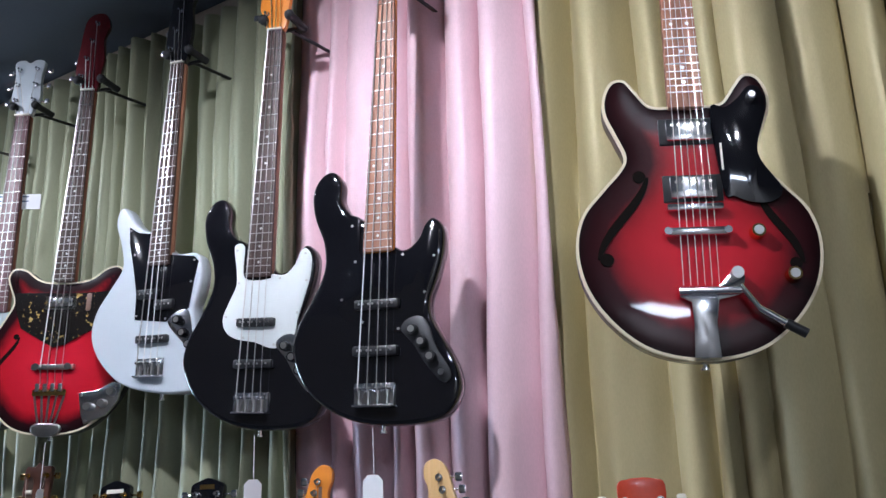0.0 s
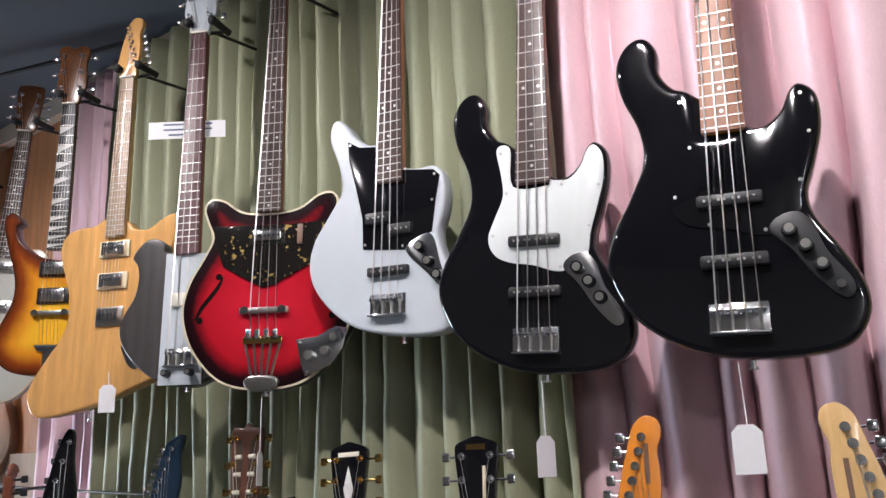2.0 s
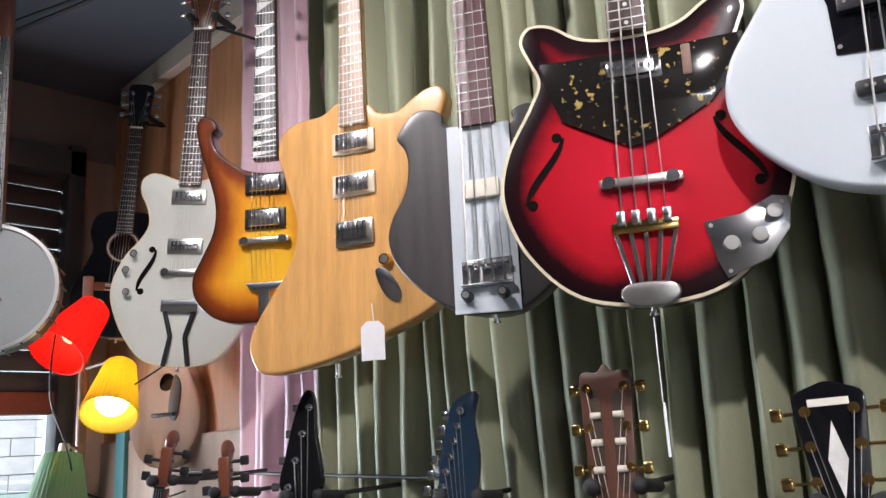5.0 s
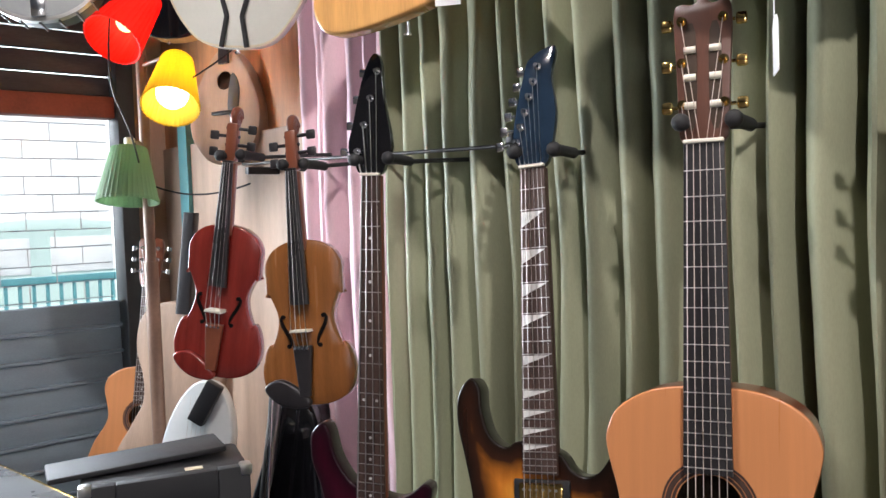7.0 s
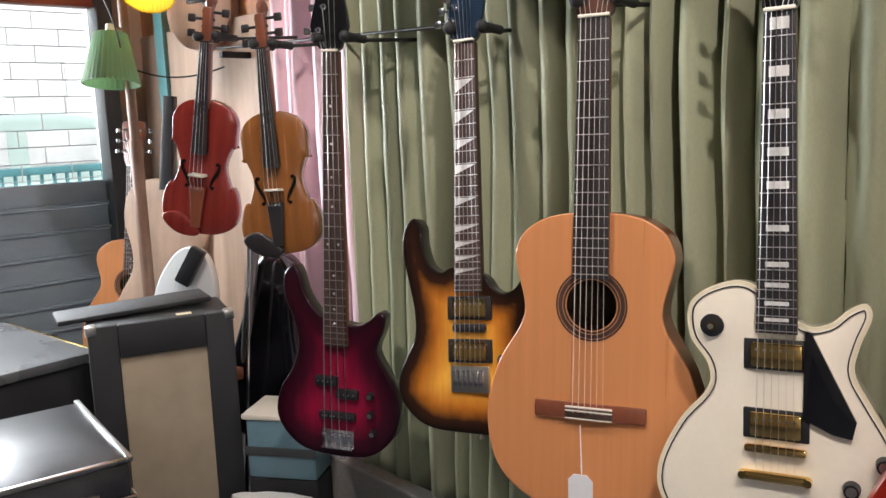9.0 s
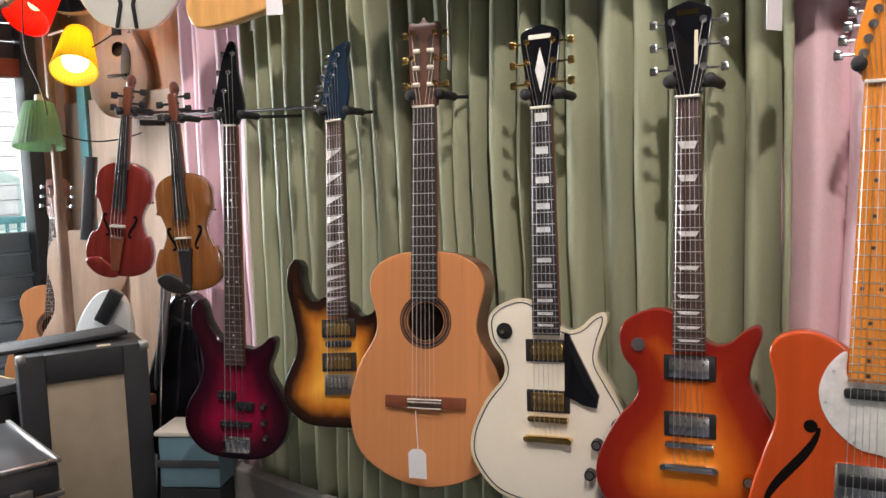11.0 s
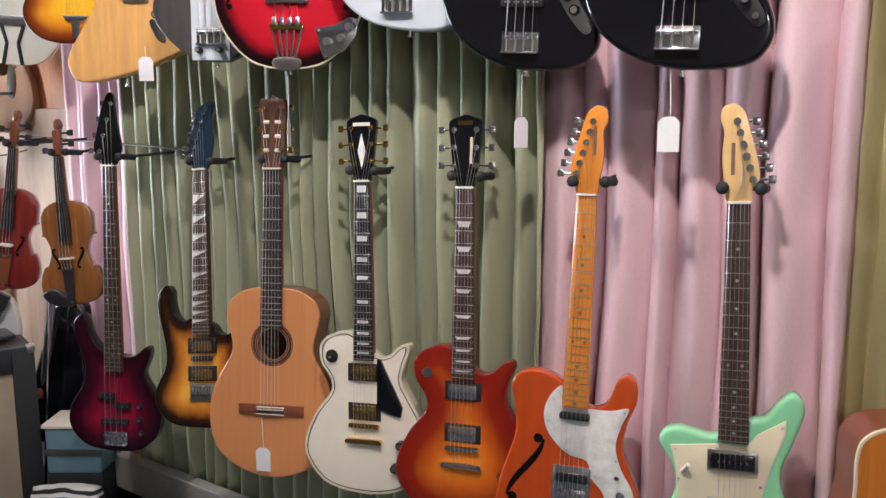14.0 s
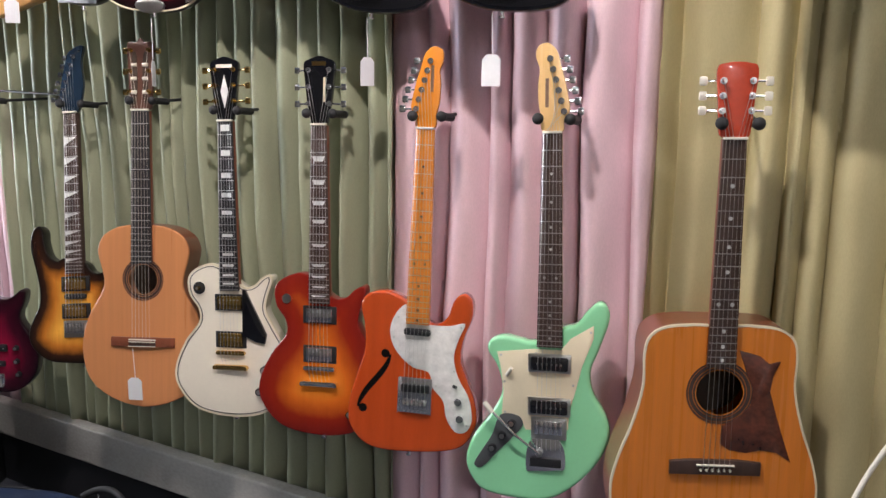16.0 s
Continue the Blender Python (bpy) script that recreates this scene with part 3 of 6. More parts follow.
def hanger(p, label="black metal wall hanger with padded prongs", wall=1.6, w=0.034, yaw=0.0):
    """A yoke at the nut: a rod out of the wall and two padded prongs that hold the headstock."""
    h = thing("guitar_hanger", Matrix.Translation(p), label, "hanger", "wall hangers")
    part("rod", rod((0, wall - p[1] - 0.05, 0.012), (0, 0.042, 0.0), 0.0045), M["black_satin"], h)
    ca, sa = math.cos(radians(yaw)), math.sin(radians(yaw))
    bm = add_rod(bmesh.new(), (-w * ca, 0.042 - w * sa, 0), (w * ca, 0.042 + w * sa, 0), 0.005)
    part("yoke", bm, M["black_satin"], h)
    for s in (-1, 1):
        bm = rod((s * w * ca, 0.05 + s * w * sa, 0), (s * w * ca + sa * 0.03, s * w * sa - 0.012, 0.004), 0.0095, n=12)
        bmesh.ops.create_uvsphere(bm, u_segments=12, v_segments=6, radius=0.0125, matrix=Matrix.Translation((s * w * ca + sa * 0.03, s * w * sa - 0.014, 0.004)))
        part("prong", bm, M["rubber"], h, "black rubber padded prong")
    return h


def price_tag(p, drop=0.1, yaw=0.0, swing=0.0, w=0.041, h=0.066):
    """A white card tag on a thread."""
    t = thing("price_tag", Matrix.Translation(p) @ pose(0, 0, 0, 0, swing, yaw), "white card price tag hanging on a thread", "tag", "price tags")
    part("thread", rod((0, 0, 0), (0.002, 0.001, -drop), 0.0009, n=6), M["paper"], t)
    c = 0.01
    pts = [Vector(q) for q in ((-w / 2, -drop - h), (w / 2, -drop - h), (w / 2, -drop - c), (w / 2 - c, -drop), (-w / 2 + c, -drop), (-w / 2, -drop - c))]
    part("card", slab(pts, -0.0006, 0.0006, 0.0003, 1), M["paper"], t)
    return t


def pickup(g, z, kind, x=0.0, w=None, tilt=0.0):
    m = pose(x, 0, z, 0, tilt, 0)
    if kind == "humbucker" or kind == "gold_hum" or kind == "cream_hum":
        ring = {"humbucker": "black_satin", "gold_hum": "black_satin", "cream_hum": "cream_guard"}[kind]
        p = part("pickup", box((0, -0.003, 0), (0.09, 0.008, 0.045), 0.002), M[ring], g, "pickup ring")
        part("cover", box((0, -0.008, 0), (0.07, 0.012, 0.036), 0.003), M["gold" if kind == "gold_hum" else "chrome"], p, "metal pickup cover")
        for k in range(6):
            part("pole", rod((-0.026 + k * 0.0104, -0.013, 0.008), (-0.026 + k * 0.0104, -0.0152, 0.008), 0.0022, n=8), M["nickel"], p)
    elif kind == "bass_bar":
        p = part("pickup", box((0, -0.006, 0), (w or 0.092, 0.014, 0.019), 0.004), M["black_satin"], g, "black bar pickup")
        for k in range(8):
            xx = -0.034 + (k // 2) * 0.02 + (k % 2) * 0.008
            part("pole", rod((xx, -0.012, 0), (xx, -0.0145, 0), 0.0022, n=8), M["nickel"], p)
    elif kind == "split":
        for s in (-1, 1):
            p = part("pickup", box((s * 0.026, -0.006, -s * 0.014), (0.055, 0.014, 0.024), 0.004), M["black_satin"], g, "black split pickup")
            for k in range(4):
                xx = s * 0.026 - 0.018 + k * 0.012
                part("pole", rod((xx, -0.012, -s * 0.014), (xx, -0.0145, -s * 0.014), 0.002, n=8), M["nickel"], p)
            p.matrix_basis = m
        return
    elif kind == "soap":
        p = part("pickup", box((0, -0.003, 0), (0.094, 0.01, 0.042), 0.003), M["nickel"], g, "metal pickup surround")
        part("cover", box((0, -0.009, 0), (0.082, 0.01, 0.031), 0.004), M["black"], p, "black pickup cover")
        for k in range(6):
            part("pole", rod((-0.026 + k * 0.0104, -0.013, 0), (-0.026 + k * 0.0104, -0.0152, 0), 0.0022, n=8), M["nickel"], p)
    elif kind == "slim":
        p = part("pickup", box((0, -0.006, 0), (w or 0.07, 0.014, 0.017), 0.006), M["black_satin"], g, "slim pickup")
    elif kind == "lipstick":
        p = part("pickup", box((0, -0.006, 0), (0.068, 0.016, 0.018), 0.007), M["chrome"], g, "chrome pickup")
    elif kind == "filter":
        p = part("pickup", box((0, -0.004, 0), (0.088, 0.01, 0.04), 0.003), M["nickel"], g, "chrome pickup ring")
        part("cover", box((0, -0.009, 0), (0.066, 0.012, 0.024), 0.003), M["chrome"], p)
        for k in range(6):
            part("pole", rod((-0.026 + k * 0.0104, -0.014, 0), (-0.026 + k * 0.0104, -0.0165, 0), 0.003, n=8), M["black_satin"], p)
    elif kind == "block":
        p = part("pickup", box((0, -0.006, 0), (0.06, 0.016, 0.032), 0.003), M["bone"], g, "cream block pickup")
    p.matrix_basis = m @ p.matrix_basis


def knob(g, x, z, mt="black_satin", r=0.011, h=0.014, y=-0.001):
    k = part("knob", rod((x, y, z), (x, y - h, z), r, r * 0.85, 16), M[mt], g)
    part("cap", rod((x, y - h, z), (x, y - h - 0.001, z), r * 0.6, n=14), M["nickel"], k)


def screw(g, x, z, y=-0.002):
    part("screw", rod((x, y + 0.001, z), (x, y - 0.0012, z), 0.0028, n=8), M["nickel"], g)


def bridge_plate(g, kind, n):
    if kind == "bass":
        p = part("bridge", box((0, -0.003, -0.012), (0.08, 0.006, 0.045), 0.001), M["chrome"], g, "chrome bridge plate")
        part("tail", box((0, -0.009, -0.032), (0.08, 0.016, 0.004), 0.001), M["chrome"], p)
        for k in range(n):
            part("saddle", rod((-0.0285 + k * 0.019 - 0.008, -0.011, 0.0), (-0.0285 + k * 0.019 + 0.008, -0.011, 0.0), 0.0045, n=10), M["chrome"], p)
            part("adjuster", rod((-0.0285 + k * 0.019, -0.009, -0.03), (-0.0285 + k * 0.019, -0.009, -0.003), 0.0022, n=8), M["nickel"], p)
    elif kind in ("stop", "stop_gold"):
        mt = "gold" if kind == "stop_gold" else "chrome"
        part("bridge", box((0, -0.01, 0.002), (0.085, 0.012, 0.012), 0.004), M[mt], g, "metal bridge")
        p = part("tailpiece", box((0, -0.011, -0.038), (0.1, 0.014, 0.015), 0.006), M[mt], g, "metal tailpiece")
        for s in (-1, 1):
            part("stud", rod((s * 0.044, 0, -0.038), (s * 0.044, -0.02, -0.038), 0.006, n=12), M[mt], p)
            knob(g, s * 0.037, 0.002, mt, 0.006, 0.006)
    elif kind == "trem":
        p = part("bridge", box((0, -0.004, -0.01), (0.078, 0.008, 0.05), 0.002), M["nickel"], g, "nickel bridge block")
        for k in range(n):
            part("saddle", box((-0.026 + k * 0.0104, -0.011, -0.006), (0.009, 0.01, 0.03), 0.001), M["chrome"], p)
    elif kind == "tele":
        p = part("bridge", box((0, -0.002, 0.012), (0.083, 0.004, 0.088), 0.001), M["chrome"], g, "chrome bridge plate")
        for s in (-1, 1):
            part("side", box((s * 0.0405, -0.006, 0.012), (0.002, 0.01, 0.088), 0.0005), M["chrome"], p)
        part("pickup", box((0, -0.007, 0.03), (0.07, 0.008, 0.02), 0.004), M["black_satin"], p, "black pickup")
        for k in range(6):
            part("saddle", box((-0.026 + k * 0.0104, -0.009, -0.012), (0.009, 0.009, 0.024), 0.001), M["chrome"], p)
    elif kind == "rosewood":
        p = part("bridge", box((0, -0.004, 0), (0.19, 0.009, 0.028), 0.003), M["mahogany"], g, "dark wooden bridge")
        part("tie_block", box((0, -0.0095, -0.005), (0.08, 0.004, 0.016), 0.001), M["rosewood"], p)
        for zz in (-0.012, 0.001):
            part("tie_edge", box((0, -0.012, zz), (0.08, 0.0015, 0.002)), M["bone"], p)
        part("saddle", box((0, -0.009, 0.007), (0.08, 0.008, 0.003), 0.0008), M["bone"], p)
    elif kind == "pin":
        pts = [Vector(q) for q in ((-0.09, -0.016), (0.09, -0.016), (0.09, 0.012), (0.045, 0.016), (-0.045, 0.016), (-0.09, 0.012))]
        p = part("bridge", slab(pts, -0.009, 0.001, 0.002), M["rosewood"], g, "dark wooden bridge")
        part("saddle", box((0, -0.011, 0.006), (0.075, 0.008, 0.003), 0.0008), M["bone"], p)
        for k in range(6):
            part("pin", rod((-0.029 + k * 0.0116, -0.008, -0.005), (-0.029 + k * 0.0116, -0.0135, -0.005), 0.003, 0.0025, n=10), M["bone"], p)
    elif kind == "bar":
        p = part("bridge", box((0, -0.009, 0), (0.11, 0.012, 0.013), 0.002), M["nickel"], g, "metal bar bridge on posts")
        for s in (-1, 1):
            part("thumbwheel", rod((s * 0.042, 0, 0), (s * 0.042, -0.018, 0), 0.009, n=14), M["chrome"], p)


def tuner(head, x, z, side, button, mt="chrome", reach=0.0):
    bm = rod((x, -0.001, z), (x, -0.014, z), 0.0042, 0.0035, 10)
    add_rod(bm, (x, -0.0012, z), (x, -0.003, z), 0.0068, n=12)
    t = part("tuner", bm, M[mt], head, "tuning machine post")
    bm = rod((x, 0.011, z), (x + side * (0.03 - reach), 0.011, z), 0.0025, n=8)
    part("shaft", bm, M[mt], t)
    part("button", box((x + side * (0.038 - reach), 0.011, z), (0.015, 0.008, 0.017), 0.0035), M[button], t)


def instrument(name, label, nut, bridge, yaw, outline, body, kind="electric guitar", scale=None, thick=0.042, edge=0.005, nfret=22, board_end=None, board="rosewood", neck="maple",
               inlay="dot", strings=6, head=H_FENDER, head_mat="maple", pegs="6L", button="chrome", peg_mat="chrome", side=None, bind=None, hole=None, dome=0.0, mirror=False, bridge_kind="stop",
               pickups=(), w0=0.042, w1=0.056, joint=0.0, string_mat="steel", hang=True, inlay_mat="pearl", group="guitars hung on the wall", tail=None, fretless=False):
    m = frame_of(nut, bridge, yaw)
    S = scale or (Vector(nut) - Vector(bridge)).length
    g = thing(name, m, label, kind, group)
    sx = -1 if mirror else 1
    pts = spline(flip(outline) if mirror else outline)
    front = part("body", slab(pts, 0, thick, edge, 4, hole=hole, grid=0.011, dome=dome), M[body], g)
    if side:
        rim = inset(pts if area2(pts) > 0 else pts[::-1], -0.0006)
        bm = bmesh.new()
        lo, hi = [bm.verts.new((p.x, thick - 0.004, p.y)) for p in rim], [bm.verts.new((p.x, 0.006, p.y)) for p in rim]
        for i in range(len(rim)):
            bm.faces.new((lo[i], lo[(i + 1) % len(rim)], hi[(i + 1) % len(rim)], hi[i]))
        part("side", bm, M[side], g, "body side")
    if bind:
        src = pts if area2(pts) > 0 else pts[::-1]
        bm = bmesh.new()
        rows = [[bm.verts.new((p.x, y, p.y)) for p in inset(src, d)] for d, y in ((-0.001, 0.007), (-0.0012, -0.0004), (0.0032, -0.0008), (0.0034, 0.003))]
        for a, b in zip(rows, rows[1:]):
            for i in range(len(src)):
                bm.faces.new((a[i], a[(i + 1) % len(src)], b[(i + 1) % len(src)], b[i]))
        part("binding", bm, M[bind], g, "pale binding along the body edge")
        if body == "cream":
            bm = bmesh.new()
            rows = [[bm.verts.new((p.x, y, p.y)) for p in inset(src, d)] for d, y in ((0.0062, 0.001), (0.0062, -0.0022), (0.008, -0.0026), (0.008, 0.001))]
            for a, b in zip(rows, rows[1:]):
                for i in range(len(src)):
                    bm.faces.new((a[i], a[(i + 1) % len(src)], b[(i + 1) % len(src)], b[i]))
            part("purfling", bm, M["black_satin"], g, "thin dark line inside the binding")
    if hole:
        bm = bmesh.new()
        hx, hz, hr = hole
        # Disc behind the hole; its dark colour stands for the shade in the body.
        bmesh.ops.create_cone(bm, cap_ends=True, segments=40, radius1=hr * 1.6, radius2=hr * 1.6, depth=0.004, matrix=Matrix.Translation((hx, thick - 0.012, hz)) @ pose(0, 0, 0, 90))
        part("hollow_shade_disc", bm, M["inside"], g, "disc coloured as the shaded inside of the body")
        for k, (r0, r1, mt) in enumerate(((1.04, 1.13, "rosewood"), (1.16, 1.32, "trim" if side != "mahogany" else "rosewood"), (1.35, 1.42, "rosewood"))):
            bm = bmesh.new()
            ra = [[bm.verts.new((hx + hr * rr * math.cos(a), -0.0008 - 0.0002 * k, hz + hr * rr * math.sin(a))) for a in [2 * math.pi * i / 48 for i in range(48)]] for rr in (r0, r1)]
            for i in range(48):
                bm.faces.new((ra[0][i], ra[0][(i + 1) % 48], ra[1][(i + 1) % 48], ra[1][i]))
            part("rosette", bm, M[mt], g, "ring around the sound hole")
    end = S * fret_z(nfret + 0.4) if board_end is None else board_end
    yb = -0.012
    # neck and fingerboard
    wz = [(-w0 / 2, S), (w0 / 2, S), (w1 / 2, end), (-w1 / 2, end)]
    part("neck", slab([Vector((x * 0.98, z if z > end else max(end, joint))) for x, z in wz], yb + 0.006, yb + 0.028, 0.008, 4), M[neck], g)
    part("fingerboard", slab([Vector(p) for p in wz], yb, yb + 0.0065, 0.0012, 2), M[board], g)

    def width(z):
        return w0 + (w1 - w0) * (S - z) / (S - end)
    if not fretless:
        base = None
        for k in range(1, nfret + 1):
            z = S * fret_z(k)
            if z < end + 0.002:
                break
            mm = Matrix.Translation((0, yb - 0.0004, z)) @ Matrix.Diagonal((width(z) * 0.98, 1, 1, 1))
            if base is None:
                base = part("fret", box((0, 0, 0), (1, 0.0016, 0.0014), 0.0), M["fret"], g)
                base.matrix_basis = mm
            else:
                share("fret", base, g, mm)
    if inlay:
        for k in (3, 5, 7, 9, 12, 15, 17, 19, 21) if inlay != "block" else (1, 3, 5, 7, 9, 12, 15, 17, 19, 21):
            if k > nfret:
                continue
            z = S * (fret_z(k) + fret_z(k - 1)) / 2
            gap = S * (fret_z(k - 1) - fret_z(k))
            w = width(z)
            if inlay == "dot" or inlay == "dark_dot" or inlay == "heart":
                for xx in ((-0.25 * w, 0.25 * w) if k == 12 else (0,)):
                    part("inlay", rod((xx, yb + 0.001, z), (xx, yb - 0.0004, z), 0.0042 if inlay == "heart" else 0.0031, n=12), M["black_satin" if inlay == "dark_dot" else inlay_mat], g)
            elif inlay == "shark":
                q = [Vector((-0.45 * w, z - gap * 0.4)), Vector((0.42 * w, z + gap * 0.4)), Vector((-0.45 * w, z + gap * 0.4))]
                part("inlay", slab(q, yb - 0.0003, yb + 0.001, 0.0001, 1), M[inlay_mat], g)
            else:
                a, b = (0.3, 0.3) if inlay == "block" else (0.38, 0.26)
                hh = gap * (0.24 if inlay == "block" else 0.21)
                q = [Vector((-b * w, z - hh)), Vector((b * w, z - hh)), Vector((a * w, z + hh)), Vector((-a * w, z + hh))]
                part("inlay", slab(q, yb - 0.0003, yb + 0.001, 0.0001, 1), M[inlay_mat], g)
    part("nut", box((0, yb - 0.001, S + 0.002), (w0, 0.01, 0.005), 0.001), M["bone"], g, "bone string nut")
    # headstock and tuners
    hp = [Vector((sx * x, z + S + 0.003)) for x, z in head]
    hd = part("headstock", slab(spline(hp, 4), yb + 0.004, yb + 0.019, 0.002, 2), M[head_mat], g)
    n = int(pegs[0])
    top = max(z for _, z in head)
    ends = []
    if pegs[1] == "L" or pegs[1] == "R":
        s = (-1 if pegs[1] == "L" else 1)
        for k in range(n):
            t = k / (n - 1)
            z = 0.042 + t * (top - 0.075)
            x = s * (0.024 - 0.03 * t) if head is not H_BLADE and head is not H_POINT else s * (0.026 - 0.04 * t)
            ends.append((x, z))
    else:
        for k in range(n):
            z = 0.05 + k * (top - 0.085) / max(1, n - 1)
            ends += [(-0.027, z), (0.027, z)]
    hold = tagged(new("tuning_machines"), "row of tuning machines")
    hold.parent = g
    hold.matrix_basis = Matrix.Translation((0, yb + 0.004, S + 0.003))
    for x, z in ends:
        s = (1 if x > 0 else -1) if pegs[1] == "+" else (-1 if pegs[1] == "L" else 1)
        tuner(hold, x, z, s, button, peg_mat, 0.016 if head is H_CLASSIC else 0.004)
    # strings
    tz = tail if tail is not None else -0.03
    sw0, sw1 = w0 * 0.8, (0.057 if strings == 4 else 0.052)
    for k in range(strings):
        t = k / (strings - 1) - 0.5
        r = (0.0013 if strings == 4 else 0.0006) * (1.1 - 0.5 * (t + 0.5))
        bm = rod((t * sw1, -0.0175, 0), (t * sw0, yb - 0.004, S), r, n=5)
        add_rod(bm, (t * sw1, -0.0175, 0), (t * sw1, -0.006, tz), r, n=5)
        ez = sorted(ends, key=lambda e: e[1]) if pegs[1] != "+" else sorted(ends)
        e = ends[min(k, len(ends) - 1)] if pegs[1] != "+" else ([q for q in ends if q[0] < 0] + [q for q in ends if q[0] > 0][::-1])[min(k, len(ends) - 1)]
        add_rod(bm, (t * sw0, yb - 0.004, S), (e[0], yb - 0.004, S + e[1]), r, n=5)
        part("string", bm, M[string_mat], g)
    for z, kd in pickups:
        pickup(g, z, kd)
    if bridge_kind:
        bridge_plate(g, bridge_kind, strings)
    # strap buttons
    zb = min(p.y for p in pts)
    xb = min(pts, key=lambda p: p.y).x
    if kind != "violin":
        part("strap_button", add_rod(rod((xb * 0.3, thick / 2, zb + 0.012), (xb * 0.3, thick / 2, zb - 0.008), 0.004, n=10), (xb * 0.3, thick / 2, zb - 0.008), (xb * 0.3, thick / 2, zb - 0.012), 0.007, n=12), M["chrome"], g, "metal strap button")
    if hang:
        hp3 = m @ Vector((0, 0, S + 0.026))
        hanger(tuple(hp3), yaw=yaw)
    return g


def guard(g, pts, mt, y=-0.0026, smooth=True, label="pickguard", name="pickguard", mirror=False, screws=()):
    p = [Vector(q) for q in (flip(pts) if mirror else pts)]
    ob = part(name, slab(spline(p, 5) if smooth else p, y, 0.001, 0.0008, 2), M[mt], g, label)
    for x, z in screws:
        screw(ob, -x if mirror else x, z, y)
    return ob


def f_hole(g, x, z, s=1.0, lean=8.0, mirror=1, y=-0.0006):
    """An f-shaped plate coloured as the opening's shade: a slim curve between two round ends."""
    bm = bmesh.new()
    n = 14
    L, R = [], []
    for k in range(n + 1):
        t = k / n
        zz = (t - 0.5) * 0.11 * s
        xx = mirror * 0.012 * s * math.sin((t - 0.5) * math.pi * 1.25) + mirror * zz * math.tan(radians(lean))
        w = 0.0056 * s * (0.35 + math.sin(math.pi * t))
        L.append(Vector((x + xx - w, z + zz)))
        R.append(Vector((x + xx + w, z + zz)))
    bm = slab(L + R[::-1], y, 0.0004, 0.0001, 1)
    for e in (-1, 1):
        tx = x + mirror * (e * 0.0055 * s * (0.9) + e * 0.055 * s * math.tan(radians(lean))) + mirror * e * -0.004 * s
        add_rod(bm, (tx, y, z + e * 0.056 * s), (tx, 0.0004, z + e * 0.056 * s), 0.0085 * s, n=14)
    return part("f_hole", bm, M["hole"], g, "f-shaped plate coloured as the shade in a sound hole")


JB_GUARD = [(-0.043, 0.333), (-0.068, 0.334), (-0.06, 0.284), (-0.057, 0.245), (-0.072, 0.208), (-0.085, 0.171), (-0.075, 0.142), (-0.048, 0.126), (-0.003, 0.118), (0.031, 0.106), (0.053, 0.106), (0.065, 0.124), (0.092, 0.134), (0.097, 0.166), (0.11, 0.212), (0.122, 0.26), (0.122, 0.302), (0.108, 0.322), (0.095, 0.313), (0.083, 0.286), (0.06, 0.265), (0.026, 0.268), (0.024, 0.258), (-0.038, 0.262)]
JB_SCREWS = [(-0.06, 0.325), (-0.05, 0.25), (-0.076, 0.175), (-0.03, 0.128), (0.045, 0.112), (0.108, 0.31), (0.114, 0.25), (0.096, 0.18), (0.05, 0.257)]
JB_PLATE = [(0.05, 0.11), (0.062, 0.129), (0.088, 0.134), (0.106, 0.115), (0.12, 0.075), (0.146, 0.035), (0.148, 0.014), (0.132, 0.01), (0.1, 0.044), (0.075, 0.082)]

# upper row
g = instrument("electric_guitar", "black-edged cherry red semi-hollow twelve-string guitar with cream binding", (-0.308, 1.263, 2.563), (-0.315, 1.229, 1.935), 26, both(SEMI_R, -0.232), "red_burst",
               board="rosewood_pale", neck="mahogany", strings=6, head=H_THREE, head_mat="black", pegs="3+", bind="binding", dome=0.004, bridge_kind="stop", pickups=((0.035, "humbucker"), (0.132, "humbucker")), tail=-0.12, nfret=20, board_end=0.172)
f_hole(g, -0.108, -0.01, 1.2, 22, 1, -0.0048)
f_hole(g, 0.124, -0.03, 1.05, 14, -1, -0.0048)
guard(g, [(0.036, 0.165), (0.06, 0.17), (0.08, 0.185), (0.098, 0.205), (0.116, 0.2), (0.12, 0.16), (0.102, 0.09), (0.132, 0.03), (0.115, 0.008), (0.086, 0.008), (0.062, 0.018), (0.046, 0.03)], "black", -0.009, label="black pickguard")
part("guard_edge", box((0.047, -0.0095, 0.085), (0.003, 0.002, 0.045)), M["bone"], g, "pale pickguard edge")
guard(g, [(-0.034, -0.127), (0.02, -0.127), (0.04, -0.105), (0.055, -0.098), (0.062, -0.11), (0.056, -0.137), (0.022, -0.145), (0.016, -0.18), (0.018, -0.231), (-0.02, -0.231), (-0.017, -0.18), (-0.018, -0.148), (-0.034, -0.14)], "chrome", -0.014, smooth=False, name="tailpiece", label="chrome vibrato tailpiece")
part("roller_bar", rod((-0.036, -0.018, -0.132), (0.052, -0.018, -0.132), 0.0065, n=14), M["chrome"], g)
part("pivot", rod((0.05, -0.012, -0.106), (0.05, -0.024, -0.106), 0.009, n=16), M["nickel"], g)
part("vibrato_arm", add_rod(rod((0.052, -0.02, -0.125), (0.075, -0.026, -0.162), 0.0045), (0.075, -0.026, -0.162), (0.118, -0.026, -0.19), 0.0055), M["chrome"], g, "chrome vibrato arm")
part("arm_tip", rod((0.108, -0.026, -0.184), (0.135, -0.026, -0.2), 0.0075, n=12), M["black_satin"], g, "black arm tip")
for x, z in ((0.088, -0.04), (0.132, -0.108)):
    knob(g, x, z, "gold", 0.012, 0.014, -0.005)
